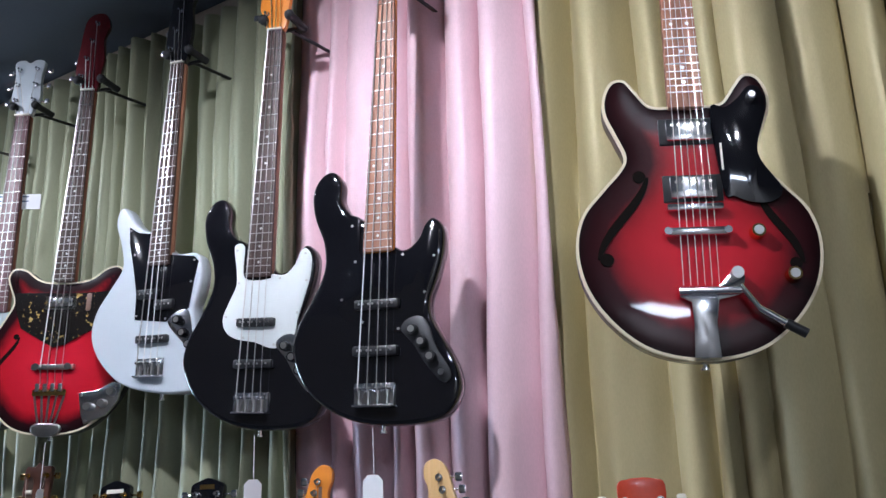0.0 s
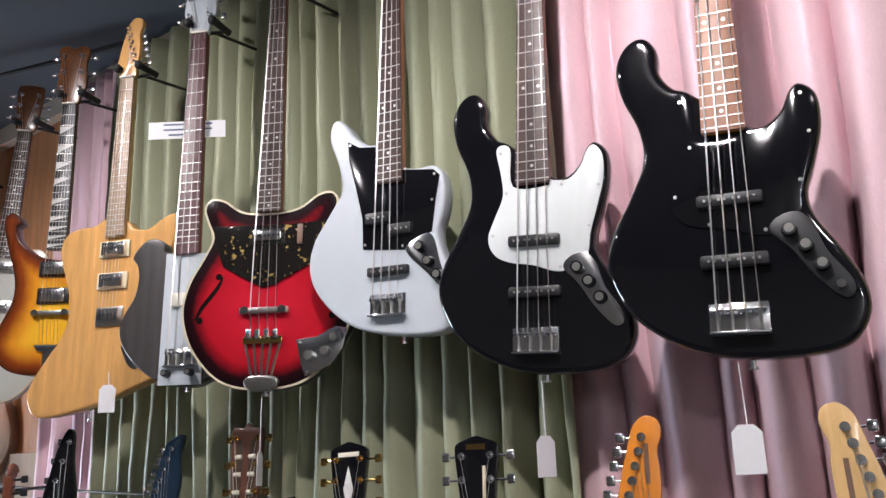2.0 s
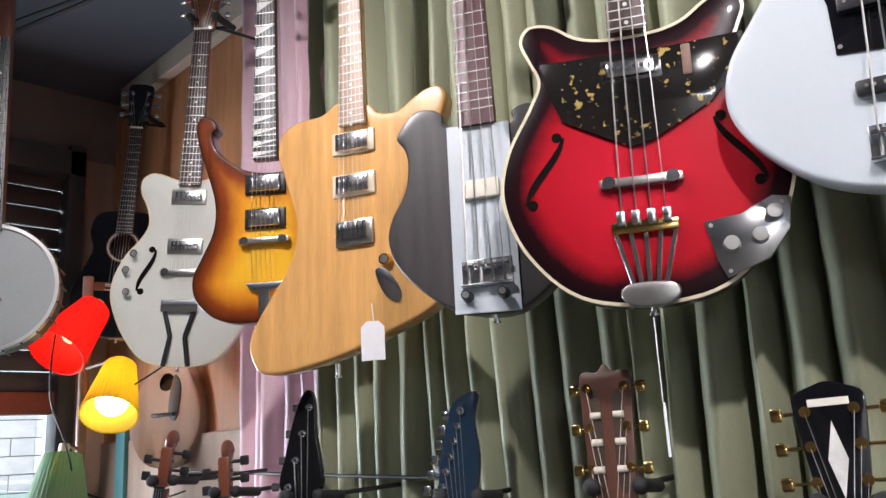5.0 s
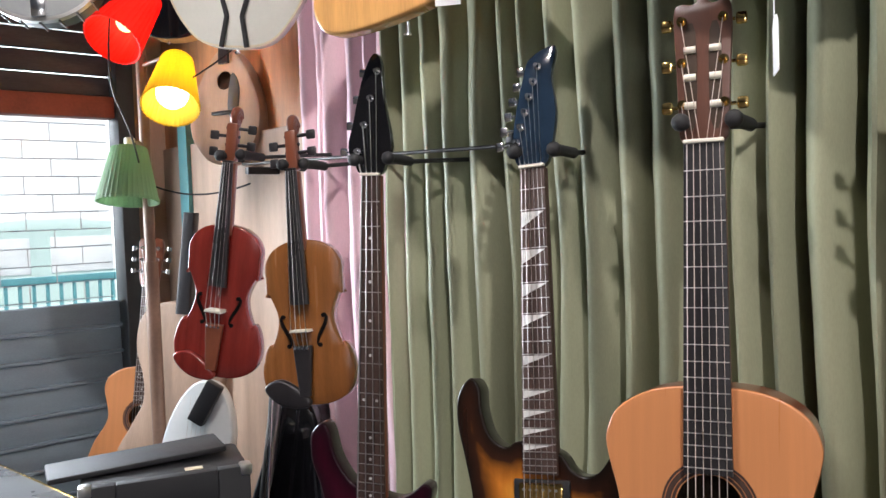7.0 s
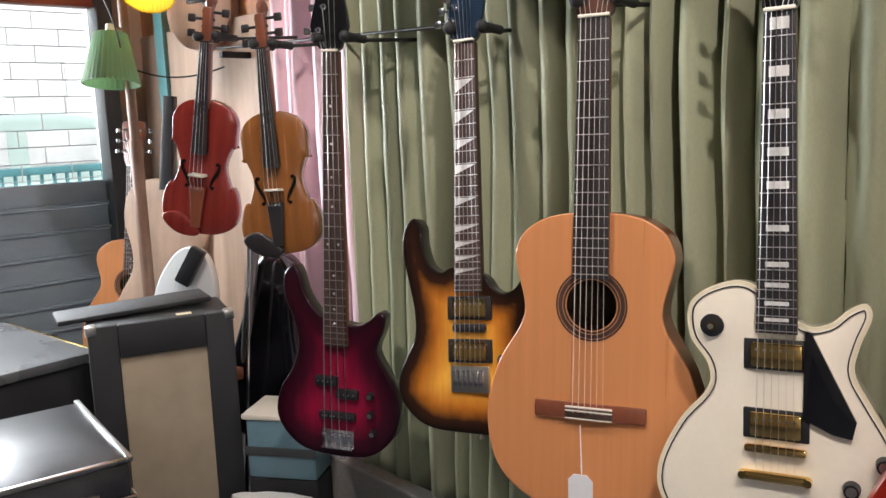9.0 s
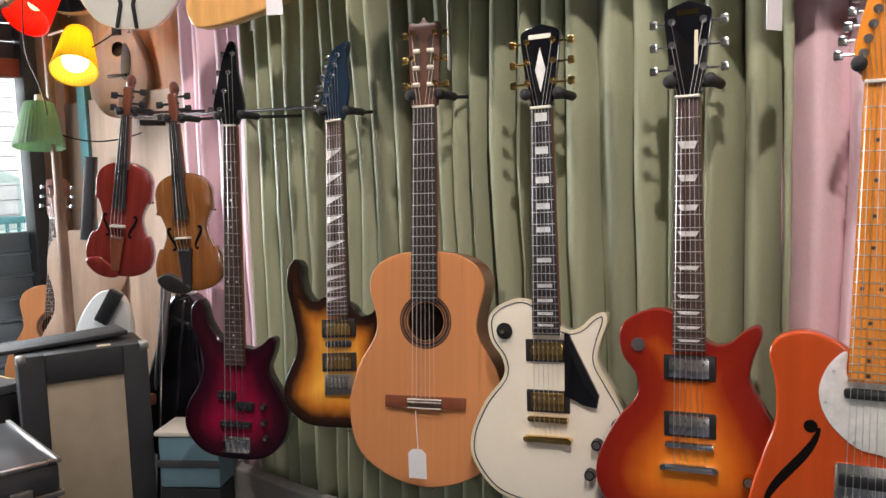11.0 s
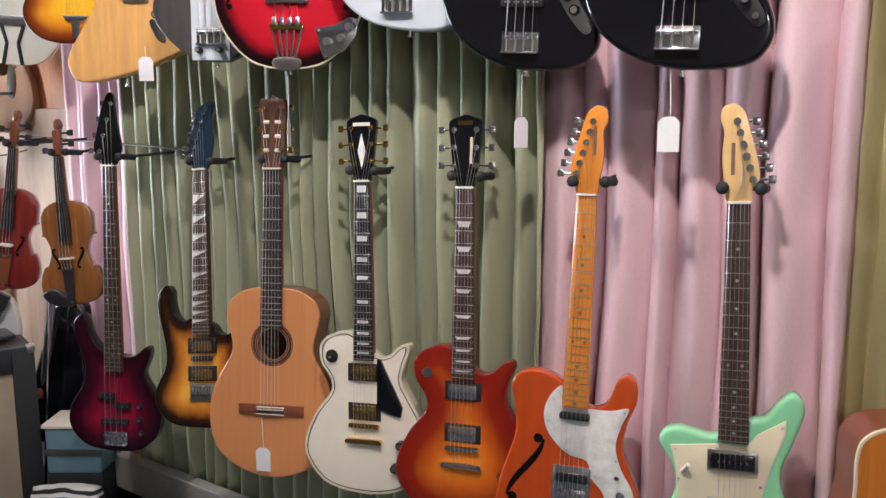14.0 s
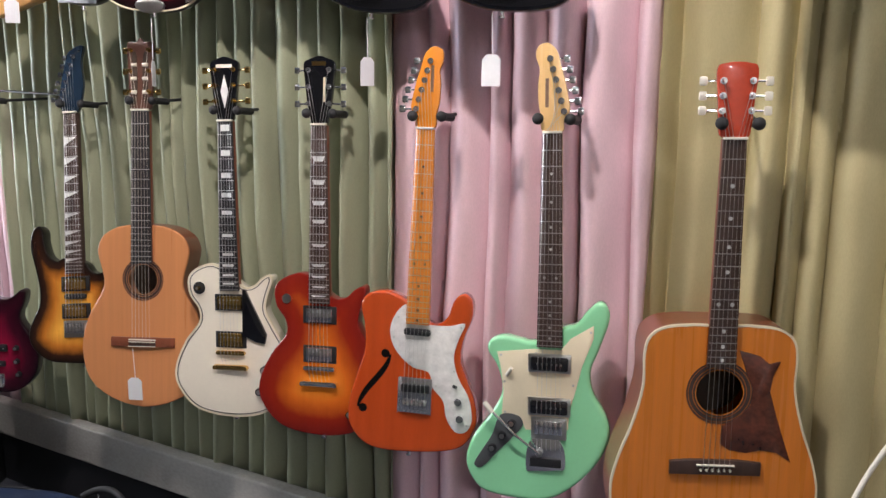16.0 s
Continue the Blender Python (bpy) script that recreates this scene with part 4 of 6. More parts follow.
knob(g, 0.1, 0.185, "chrome", 0.008, 0.012, -0.009)
g = instrument("bass_guitar", "glossy black bass guitar with black pickguard and pale rosewood neck", (-0.918, 1.269, 2.579), (-0.942, 1.242, 1.715), 14, JBASS, "black", kind="bass guitar", board="rosewood_pale", neck="maple",
               strings=4, head=H_BASS, pegs="4L", bridge_kind="bass", pickups=((0.071, "bass_bar"), (0.161, "bass_bar")), nfret=20, edge=0.012, w0=0.038, w1=0.062)
guard(g, JB_GUARD, "black", label="black pickguard", screws=JB_SCREWS)
guard(g, JB_PLATE, "black_satin", -0.0036, name="control_plate", label="black control plate")
for x, z in ((0.075, 0.108), (0.094, 0.084), (0.112, 0.056)):
    knob(g, x, z, "black_satin", 0.011, 0.016)
part("jack", rod((0.132, -0.003, 0.027), (0.132, -0.008, 0.027), 0.006, n=12), M["chrome"], g, "chrome jack socket")
g = instrument("bass_guitar", "glossy black bass guitar with white pickguard and chrome control plate", (-1.246, 1.271, 2.581), (-1.296, 1.276, 1.728), 16, JBASS, "black", kind="bass guitar", board="rosewood", neck="rosewood_pale",
               strings=4, head=H_BASS, pegs="4L", bridge_kind="bass", pickups=((0.071, "bass_bar"), (0.161, "bass_bar")), nfret=20, edge=0.012, w0=0.038, w1=0.062)
guard(g, JB_GUARD, "white_guard", label="white pickguard", screws=JB_SCREWS)
guard(g, JB_PLATE, "chrome", -0.0036, name="control_plate", label="chrome control plate")
for x, z in ((0.075, 0.108), (0.094, 0.084), (0.112, 0.056)):
    knob(g, x, z, "black", 0.012, 0.016)
part("jack", rod((0.132, -0.003, 0.027), (0.132, -0.008, 0.027), 0.006, n=12), M["chrome"], g, "chrome jack socket")
g = instrument("bass_guitar", "silver metallic offset bass guitar with black pickguard", (-1.597, 1.278, 2.608), (-1.62, 1.267, 1.833), 12, JAGBASS, "silver", kind="bass guitar", board="rosewood", neck="rosewood_pale",
               strings=4, head=H_BASS, head_mat="black", pegs="4L", bridge_kind="bass", pickups=((0.056, "bass_bar"),), nfret=20, edge=0.007, w0=0.038, w1=0.062)
guard(g, [(-0.104, 0.344), (-0.075, 0.327), (-0.036, 0.321), (-0.033, 0.243), (0.022, 0.238), (0.026, 0.262), (0.098, 0.252), (0.111, 0.239), (0.102, 0.189), (0.094, 0.126), (0.044, 0.107), (0.033, 0.096), (-0.061, 0.106), (-0.064, 0.171), (-0.082, 0.241), (-0.1, 0.302)], "black", smooth=False, label="black pickguard", screws=((-0.098, 0.335), (-0.056, 0.115), (0.1, 0.242), (0.03, 0.104), (-0.08, 0.27), (0.095, 0.19)))
pickup(g, 0.152, "split")
guard(g, [(0.04, 0.09), (0.054, 0.114), (0.094, 0.121), (0.112, 0.066), (0.126, 0.02), (0.115, 0.014), (0.086, 0.044)], "chrome", -0.0036, name="control_plate", label="chrome control plate")
for x, z in ((0.072, 0.097), (0.09, 0.066), (0.11, 0.038)):
    knob(g, x, z, "black", 0.012, 0.016)
g = instrument("bass_guitar", "cherry red hollow bass guitar with flecked pickguard and trapeze tailpiece", (-1.93, 1.245, 2.615), (-1.938, 1.225, 1.849), 28, both(HOLLOW_R, -0.167), "red_burst_thin", kind="bass guitar", board="rosewood", neck="mahogany",
               strings=4, head=H_BASS, head_mat="dark_cherry", pegs="4L", bind="binding", dome=0.004, bridge_kind="bar", nfret=21, w0=0.038, w1=0.056, tail=-0.05)
guard(g, [(-0.128, 0.194), (-0.042, 0.192), (0.054, 0.19), (0.15, 0.194), (0.136, 0.14), (0.102, 0.1), (0.02, 0.056), (-0.008, 0.05), (-0.06, 0.078), (-0.1, 0.101), (-0.12, 0.15)], "flecked", -0.009, smooth=False, label="black pickguard with gold flecks")
pickup(g, 0.165, "filter")
part("switch_plate", box((0.075, -0.011, 0.165), (0.012, 0.005, 0.045), 0.002), M["copper"], g, "brown switch plate")
f_hole(g, -0.13, 0.032, 0.85, 22, 1, -0.0048)
f_hole(g, 0.13, 0.032, 0.85, 22, -1, -0.0048)
for k in range(4):
    part("tail_finger", box((-0.03 + k * 0.02, -0.014, -0.052), (0.013, 0.012, 0.022), 0.004), M["chrome"], g)
for k in range(5):
    x0, x1 = -0.04 + k * 0.02, -0.02 + k * 0.01
    part("tail_strip", slab([Vector(q) for q in ((x0 - 0.0032, -0.066), (x0 + 0.0032, -0.066), (x1 + 0.003, -0.145), (x1 - 0.003, -0.145))], -0.011, -0.008, 0.0008, 1), M["chrome"], g)
part("tail_bar", box((0, -0.011, -0.064), (0.088, 0.006, 0.016), 0.002), M["gold"], g, "brassy tailpiece bar")
part("tail_foot", slab(spline([Vector(q) for q in ((-0.026, -0.14), (0.026, -0.14), (0.038, -0.155), (0.02, -0.17), (-0.02, -0.17), (-0.038, -0.155))]), -0.013, -0.002, 0.003), M["nickel"], g, "rounded tailpiece foot")
guard(g, [(0.074, -0.066), (0.12, -0.06), (0.16, -0.04), (0.182, -0.044), (0.176, -0.085), (0.15, -0.12), (0.096, -0.142), (0.086, -0.119)], "chrome", -0.009, smooth=False, name="control_plate", label="polished control plate", screws=((0.082, -0.072), (0.17, -0.05), (0.1, -0.134)))
for x, z in ((0.105, -0.1), (0.14, -0.092), (0.16, -0.064)):
    knob(g, x, z, "nickel", 0.011, 0.014, -0.009)
g = instrument("bass_guitar", "dark smoked wood fretless bass with a pale metal centre plate", (-2.251, 1.249, 2.628), (-2.218, 1.213, 1.788), 30, SMOKE, "smoke", kind="bass guitar", board="purple_board", neck="mahogany", strings=4,
               head=H_TWO, head_mat="silver", pegs="3+", bridge_kind="bass", nfret=20, board_end=0.238, w0=0.045, w1=0.062, inlay=None)
guard(g, [(-0.055, -0.073), (0.05, -0.076), (0.052, 0.238), (-0.053, 0.244)], "silver", -0.004, smooth=False, name="centre_plate", label="pale brushed metal plate")
pickup(g, 0.126, "block")
for x in (-0.032, 0.025):
    knob(g, x, -0.048, "black_satin", 0.009, 0.02, -0.004)
g = instrument("electric_guitar", "natural amber angular electric guitar with two humbuckers", (-2.545, 1.225, 2.591), (-2.549, 1.217, 1.927), 24, BIRD, "natural", board="pale_board", neck="pale_maple", head=H_FENDER, head_mat="natural", pegs="6R",
               bridge_kind="trem", pickups=((0.085, "cream_hum"), (0.171, "cream_hum")), nfret=22, board_end=0.205, edge=0.007)
knob(g, 0.063, -0.07, "gold", 0.012, 0.012)
guard(g, [(0.04, -0.09), (0.06, -0.085), (0.09, -0.125), (0.088, -0.15), (0.06, -0.135)], "chrome", -0.003, name="jack_plate", label="chrome jack plate")
g = instrument("electric_guitar", "amber sunburst electric guitar with curled horns and triangular inlays", (-2.84, 1.211, 2.598), (-2.849, 1.21, 1.966), 38, RICK, "rick_sun", board="ebony", neck="mahogany", inlay="shark", head=H_TWO, head_mat="burst_head", pegs="3+",
               bridge_kind="bar", pickups=((0.05, "humbucker"), (0.128, "humbucker")), nfret=21, edge=0.0045, tail=-0.09)
guard(g, [(-0.04, -0.09), (0.04, -0.09), (0.03, -0.105), (0.012, -0.11), (0.012, -0.16), (-0.012, -0.16), (-0.012, -0.11), (-0.03, -0.105)], "chrome", -0.009, smooth=False, name="tailpiece", label="chrome tailpiece")
g = instrument("electric_guitar", "white semi-hollow electric guitar with vibrato tailpiece", (-3.214, 1.25, 2.629), (-3.244, 1.223, 1.974), 46, both(WHITE_R, -0.23), "white_gloss", board="rosewood", neck="mahogany", head=H_BOX, head_mat="burst_head", pegs="3+",
               bridge_kind="bar", pickups=((0.067, "filter"), (0.195, "filter")), nfret=21, dome=0.004, tail=-0.09, bind="binding", board_end=0.225)
f_hole(g, -0.092, 0.005, 0.95, 10, 1, -0.0048)
f_hole(g, 0.118, -0.01, 1.0, 10, -1, -0.0048)
for x, z in ((-0.122, 0.045), (-0.138, 0.003), (-0.132, -0.052)):
    knob(g, x, z, "chrome", 0.011, 0.014, -0.005)
p = guard(g, [(-0.045, -0.07), (0.045, -0.07), (0.045, -0.1), (-0.045, -0.1)], "chrome", -0.014, smooth=False, name="tailpiece", label="vibrato tailpiece on forked legs")
for a in (-1, 1):
    part("fork", add_rod(rod((a * 0.035, -0.009, -0.1), (a * 0.018, -0.009, -0.16), 0.006), (a * 0.018, -0.009, -0.16), (a * 0.03, -0.009, -0.232), 0.006), M["black_satin"], p)

# lower row
g = instrument("bass_guitar", "wine red burst bass guitar with black pointed headstock", (-2.724, 1.21, 1.414), (-2.738, 1.182, 0.544), 30, SAMBASS, "wine", kind="bass guitar", board="rosewood", neck="mahogany", strings=4, head=H_POINT, head_mat="black", pegs="4L",
               bridge_kind="bass", nfret=24, w0=0.038, w1=0.06, edge=0.006, pickups=((0.045, "bass_bar"),))
pickup(g, 0.113, "split")
for x, z in ((0.083, 0.1), (0.083, 0.055), (0.088, 0.011)):
    knob(g, x, z, "black_satin", 0.009, 0.014)
g = instrument("electric_guitar", "tobacco sunburst electric guitar with shark-tooth inlays", (-2.39, 1.293, 1.407), (-2.3, 1.194, 0.78), 24, SUPER, "tobacco", board="rosewood", neck="rosewood", inlay="shark", head=H_BLADE, head_mat="blue_head", pegs="6L",
               bridge_kind="trem", pickups=((0.044, "gold_hum"), (0.088, "slim"), (0.126, "gold_hum")), nfret=24, edge=0.0045)
for x, z in ((0.068, 0.03), (0.09, -0.03)):
    knob(g, x, z, "black_satin", 0.01, 0.014)
g = instrument("classical_guitar", "classical guitar with plain cedar top and slotted headstock", (-2.073, 1.285, 1.421), (-2.032, 1.211, 0.768), 24, both(CLASSIC_R, -0.19), "cedar", kind="acoustic guitar", thick=0.095, edge=0.003, nfret=19, board_end=0.225, board="ebony", neck="mahogany",
               inlay=None, head=H_CLASSIC, head_mat="walnut", pegs="3+", button="gold", peg_mat="gold", side="mahogany", hole=(0, 0.18, 0.043), bridge_kind="rosewood", w0=0.052, w1=0.062, string_mat="nylon", tail=-0.004)
hd = [o for o in g.children if o.name.startswith("headstock")][0]
for s in (-1, 1):
    # Plate on the face, coloured as the shade in the slot.
    part("slot", slab(spline([Vector((s * 0.016 - 0.007, 0.69)), Vector((s * 0.016 + 0.007, 0.69)), Vector((s * 0.016 + 0.007, 0.81)), Vector((s * 0.016 - 0.007, 0.81))], 3), -0.009, -0.006, 0.0003, 1), M["inside"], hd, "plate coloured as the shade in a headstock slot")
    for k in range(3):
        part("roller", rod((s * 0.009, -0.0105, 0.71 + k * 0.038), (s * 0.024, -0.0105, 0.71 + k * 0.038), 0.005, n=10), M["bone"], hd)
SC = [(-0.108, 0.165)]
SGUARD = [Vector(q) for q in ((0.038, 0.178), (0.046, 0.176), (0.078, 0.11), (0.105, 0.055), (0.1, 0.03), (0.075, 0.034), (0.036, 0.052), (0.036, 0.06))]
g = instrument("electric_guitar", "cream white single-cutaway electric guitar with gold hardware", (-1.765, 1.301, 1.399), (-1.727, 1.251, 0.775), 18, SINGLE, "cream", board="ebony", neck="mahogany", inlay="block", head=H_THREE, head_mat="black", pegs="3+", button="gold", peg_mat="gold",
               bridge_kind="stop_gold", pickups=((0.038, "gold_hum"), (0.14, "gold_hum")), nfret=22, dome=0.005, edge=0.003, bind="binding")
guard(g, [tuple(q) for q in SGUARD], "black", -0.011, smooth=False, label="black pickguard")
for x, z in ((0.1, -0.04), (0.085, -0.1), (0.14, 0.0), (0.135, -0.07)):
    knob(g, x, z, "black_satin", 0.012, 0.016, -0.006)
part("switch_ring", rod((-0.09, -0.004, 0.178), (-0.09, -0.0075, 0.178), 0.017, n=24), M["black_satin"], g, "black switch ring")
knob(g, -0.09, 0.178, "gold", 0.006, 0.014, -0.006)
part("head_inlay", slab([Vector((0, 0.66)), Vector((0.011, 0.705)), Vector((0, 0.75)), Vector((-0.011, 0.705))], -0.0092, -0.006, 0.0002, 1), M["pearl"], g, "pale diamond inlay")
part("head_mark", box((0, -0.0085, 0.772), (0.046, 0.001, 0.009), 0.0), M["bone"], g, "pale maker's mark bar")
g = instrument("electric_guitar", "cherry sunburst single-cutaway electric guitar with chrome hardware", (-1.454, 1.305, 1.397), (-1.429, 1.258, 0.782), 17, SINGLE, "cherry_sun", board="rosewood", neck="mahogany", inlay="trapezoid", head=H_THREE, head_mat="black", pegs="3+",
               bridge_kind="stop", pickups=((0.038, "humbucker"), (0.14, "humbucker")), nfret=22, dome=0.005, edge=0.004)
for x, z in ((0.1, -0.05), (0.085, -0.11), (0.14, 0.0), (0.135, -0.07)):
    knob(g, x, z, "gold", 0.012, 0.016, -0.006)
part("switch_ring", rod((-0.09, -0.004, 0.178), (-0.09, -0.0075, 0.178), 0.012, n=24), M["nickel"], g, "metal switch ring")
part("head_mark", box((0, -0.0085, 0.768), (0.036, 0.001, 0.01), 0.0), M["gold"], g, "gold maker's mark bar")
part("head_mark", box((0.002, -0.0085, 0.705), (0.006, 0.001, 0.06), 0.0, pose(0, 0, 0, 0, 1)), M["binding"], g, "pale script bar")
g = instrument("electric_guitar", "orange-red semi-hollow electric guitar with pearl pickguard and maple neck", (-1.146, 1.304, 1.397), (-1.145, 1.26, 0.753), 18, TELE, "orange", board="maple", neck="maple", inlay="dark_dot", head=H_FENDER, pegs="6L",
               bridge_kind="tele", nfret=21, edge=0.006)
guard(g, [(-0.03, 0.232), (-0.056, 0.207), (-0.068, 0.165), (-0.053, 0.12), (-0.012, 0.082), (0.03, 0.071), (0.042, 0.035), (0.068, 0.005), (0.078, -0.036), (0.1, -0.067), (0.126, -0.066), (0.14, -0.036), (0.13, 0.018), (0.103, 0.064), (0.09, 0.112), (0.1, 0.159), (0.113, 0.196), (0.075, 0.188), (0.024, 0.187), (-0.026, 0.19)], "pearl_guard",
      label="white pearloid pickguard", screws=((-0.048, 0.2), (-0.058, 0.15), (-0.015, 0.09), (0.105, 0.187), (0.092, 0.08), (0.085, -0.045), (0.128, -0.05), (0.05, 0.04)))
pickup(g, 0.168, "slim", 0.0, 0.066)
f_hole(g, -0.104, 0.038, 1.25, 20, 1)
for x, z in ((0.106, 0.009), (0.112, -0.032)):
    knob(g, x, z, "chrome", 0.01, 0.014)
part("switch", rod((0.098, -0.003, 0.042), (0.096, -0.018, 0.048), 0.004), M["black_satin"], g)
part("head_mark", box((0.012, -0.0085, 0.76), (0.007, 0.001, 0.06)), M["copper"], g, "brown script bar")
g = instrument("electric_guitar", "pale green left-handed offset electric guitar with cream pickguard", (-0.831, 1.3, 1.398), (-0.804, 1.271, 0.763), 16, JAGGTR, "green_paint", board="rosewood", neck="pale_maple", head=H_FENDER, head_mat="pale_maple", pegs="6R", mirror=True,
               bridge_kind="trem", pickups=(), nfret=22, edge=0.009, tail=-0.06)
guard(g, [(-0.117, 0.157), (-0.035, 0.167), (0.024, 0.167), (0.045, 0.194), (0.094, 0.225), (0.094, 0.196), (0.07, 0.132), (0.058, 0.08), (0.044, 0.03), (0.042, -0.012), (-0.052, -0.018), (-0.062, 0.008), (-0.106, 0.012), (-0.102, 0.07), (-0.108, 0.121)], "cream_guard", smooth=False, label="cream pickguard",
      screws=((-0.108, 0.15), (-0.1, 0.09), (-0.098, 0.02), (0.036, -0.005), (0.052, 0.09), (0.088, 0.21), (-0.03, 0.158)))
pickup(g, 0.039, "soap")
pickup(g, 0.137, "soap")
guard(g, [(-0.109, 0.012), (-0.07, 0.014), (-0.058, -0.008), (-0.085, -0.042), (-0.115, -0.074), (-0.15, -0.113), (-0.168, -0.108), (-0.158, -0.085), (-0.128, -0.036)], "frame", -0.004, name="control_plate", label="dark metal control plate")
for x, z in ((-0.083, -0.004), (-0.104, -0.034), (-0.127, -0.064)):
    knob(g, x, z, "black_satin", 0.01, 0.012)
guard(g, [(-0.048, -0.06), (-0.034, -0.034), (-0.007, -0.026), (0.02, -0.032), (0.035, -0.06), (0.036, -0.1), (0.02, -0.106), (-0.035, -0.112), (-0.049, -0.108)], "chrome", -0.005, name="vibrato_plate", label="metal vibrato plate")
part("collet", rod((-0.02, -0.004, -0.066), (-0.02, -0.016, -0.066), 0.008, n=14), M["nickel"], g)
part("tail_bar", box((-0.006, -0.008, -0.088), (0.07, 0.008, 0.02), 0.002), M["black_satin"], g, "dark string anchor bar")
part("vibrato_arm", add_rod(rod((-0.02, -0.016, -0.066), (-0.075, -0.028, -0.02), 0.003), (-0.075, -0.028, -0.02), (-0.128, -0.03, 0.034), 0.0032), M["chrome"], g, "metal vibrato arm")
part("arm_tip", rod((-0.122, -0.03, 0.026), (-0.14, -0.03, 0.048), 0.006), M["bone"], g, "white arm tip")
part("switch", rod((-0.095, -0.003, 0.105), (-0.082, -0.016, 0.125), 0.004), M["bone"], g)
part("head_mark", box((-0.012, -0.0085, 0.72), (0.007, 0.001, 0.06)), M["copper"], g, "brown script bar")
g = instrument("acoustic_guitar", "amber dreadnought acoustic guitar with tortoiseshell pickguard", (-0.461, 1.291, 1.399), (-0.45, 1.283, 0.744), 26, both(DREAD_R, -0.228), "spruce", kind="acoustic guitar", thick=0.11, edge=0.003, nfret=20, board_end=0.21, board="rosewood", neck="mahogany",
               inlay="heart", head=H_SQUARE, head_mat="red_head", pegs="3+", button="bone", side="mahogany", bind="binding", hole=(0.002, 0.155, 0.046), bridge_kind="pin", w0=0.044, w1=0.056, tail=-0.004)
guard(g, [(0.036, 0.243), (0.076, 0.232), (0.096, 0.216), (0.117, 0.222), (0.104, 0.19), (0.1, 0.16), (0.117, 0.105), (0.134, 0.055), (0.149, 0.013), (0.136, 0.022), (0.12, 0.032), (0.089, 0.036), (0.06, 0.03), (0.028, 0.035), (0.008, 0.048), (0.01, 0.085), (0.04, 0.104), (0.064, 0.13), (0.066, 0.165), (0.052, 0.197)], "tortoise", -0.0018, smooth=False, label="tortoiseshell pickguard")

# ---- violins ----
VIOLIN_R = [(0.05, -0.152), (0.09, -0.13), (0.103, -0.09), (0.095, -0.045), (0.083, -0.026), (0.077, -0.03), (0.062, 0.01), (0.062, 0.04), (0.078, 0.078), (0.083, 0.075), (0.084, 0.11), (0.083, 0.145), (0.062, 0.175), (0.025, 0.19)]


def violin(label, nut, bridge, yaw, mt, chin):
    m = frame_of(nut, bridge, yaw)
    g = thing("violin", m, label, "violin", "violins on the rail")
    S = (Vector(nut) - Vector(bridge)).length
    pts = spline(both(VIOLIN_R, -0.156))
    part("body", slab(pts, 0, 0.034, 0.004, 3, grid=0.01, dome=0.009), M[mt], g)
    for s in (-1, 1):
        f_hole(g, s * 0.04, 0.0, 0.55, 9, s, -0.0094)
    part("neck", slab([Vector(q) for q in ((-0.012, S), (0.012, S), (0.016, 0.17), (-0.016, 0.17))], -0.012, 0.012, 0.006, 3), M["mahogany"], g)
    part("fingerboard", slab([Vector(q) for q in ((-0.012, S), (0.012, S), (0.021, 0.055), (-0.021, 0.055))], -0.026, -0.016, 0.003, 3), M["ebony"], g, "black fingerboard")
    part("nut", box((0, -0.022, S + 0.003), (0.024, 0.01, 0.005), 0.001), M["ebony"], g)
    part("bridge", slab([Vector(q) for q in ((-0.02, -0.002), (0.02, -0.002), (0.018, 0.004), (-0.018, 0.004))], -0.038, -0.006, 0.001), M["bone"], g, "pale wooden bridge")
    part("tailpiece", slab([Vector(q) for q in ((-0.021, -0.03), (0.021, -0.03), (0.012, -0.135), (-0.012, -0.135))], -0.024, -0.014, 0.003), M["ebony" if chin == "ebony" else "mahogany"], g, "tapered tailpiece")
    for k in range(4):
        part("fine_tuner", rod((-0.0135 + k * 0.009, -0.03, -0.035), (-0.0135 + k * 0.009, -0.02, -0.04), 0.003), M["chrome"], g)
        t = k / 3 - 0.5
        bm = rod((t * 0.033, -0.038, 0), (t * 0.016, -0.029, S), 0.0006, n=5)
        add_rod(bm, (t * 0.033, -0.038, 0), (t * 0.027, -0.026, -0.036), 0.0006, n=5)
        part("string", bm, M["steel"], g)
    part("chin_rest", slab(spline([Vector(q) for q in ((-0.09, -0.11), (-0.055, -0.098), (-0.015, -0.12), (0.01, -0.145), (-0.005, -0.16), (-0.05, -0.156), (-0.085, -0.132))]), -0.022, -0.004, 0.007, 3), M[chin], g, "moulded chin rest")
    # peg box, scroll and pegs
    part("peg_box", box((0, -0.004, S + 0.045), (0.026, 0.024, 0.085), 0.005), M["mahogany"], g)
    tube("scroll", [(0, 0.008 + 0.019 * (1 - k / 26) * math.cos(k * 0.55), S + 0.1 + 0.019 * (1 - k / 26) * math.sin(k * 0.55)) for k in range(22)], 0.009, M["mahogany"], g)
    for k in range(4):
        s = 1 if k % 2 else -1
        z = S + 0.022 + k * 0.018
        bm = rod((-s * 0.016, -0.004, z), (s * 0.034, -0.004, z), 0.0038, n=10)
        add_box(bm, (s * 0.043, -0.004, z), (0.02, 0.008, 0.02), 0.0036)
        part("peg", bm, M["ebony"], g)
    hanger(tuple(m @ Vector((0, 0, S + 0.012))), "black padded violin hanger on the rail", 1.45, 0.024, yaw)


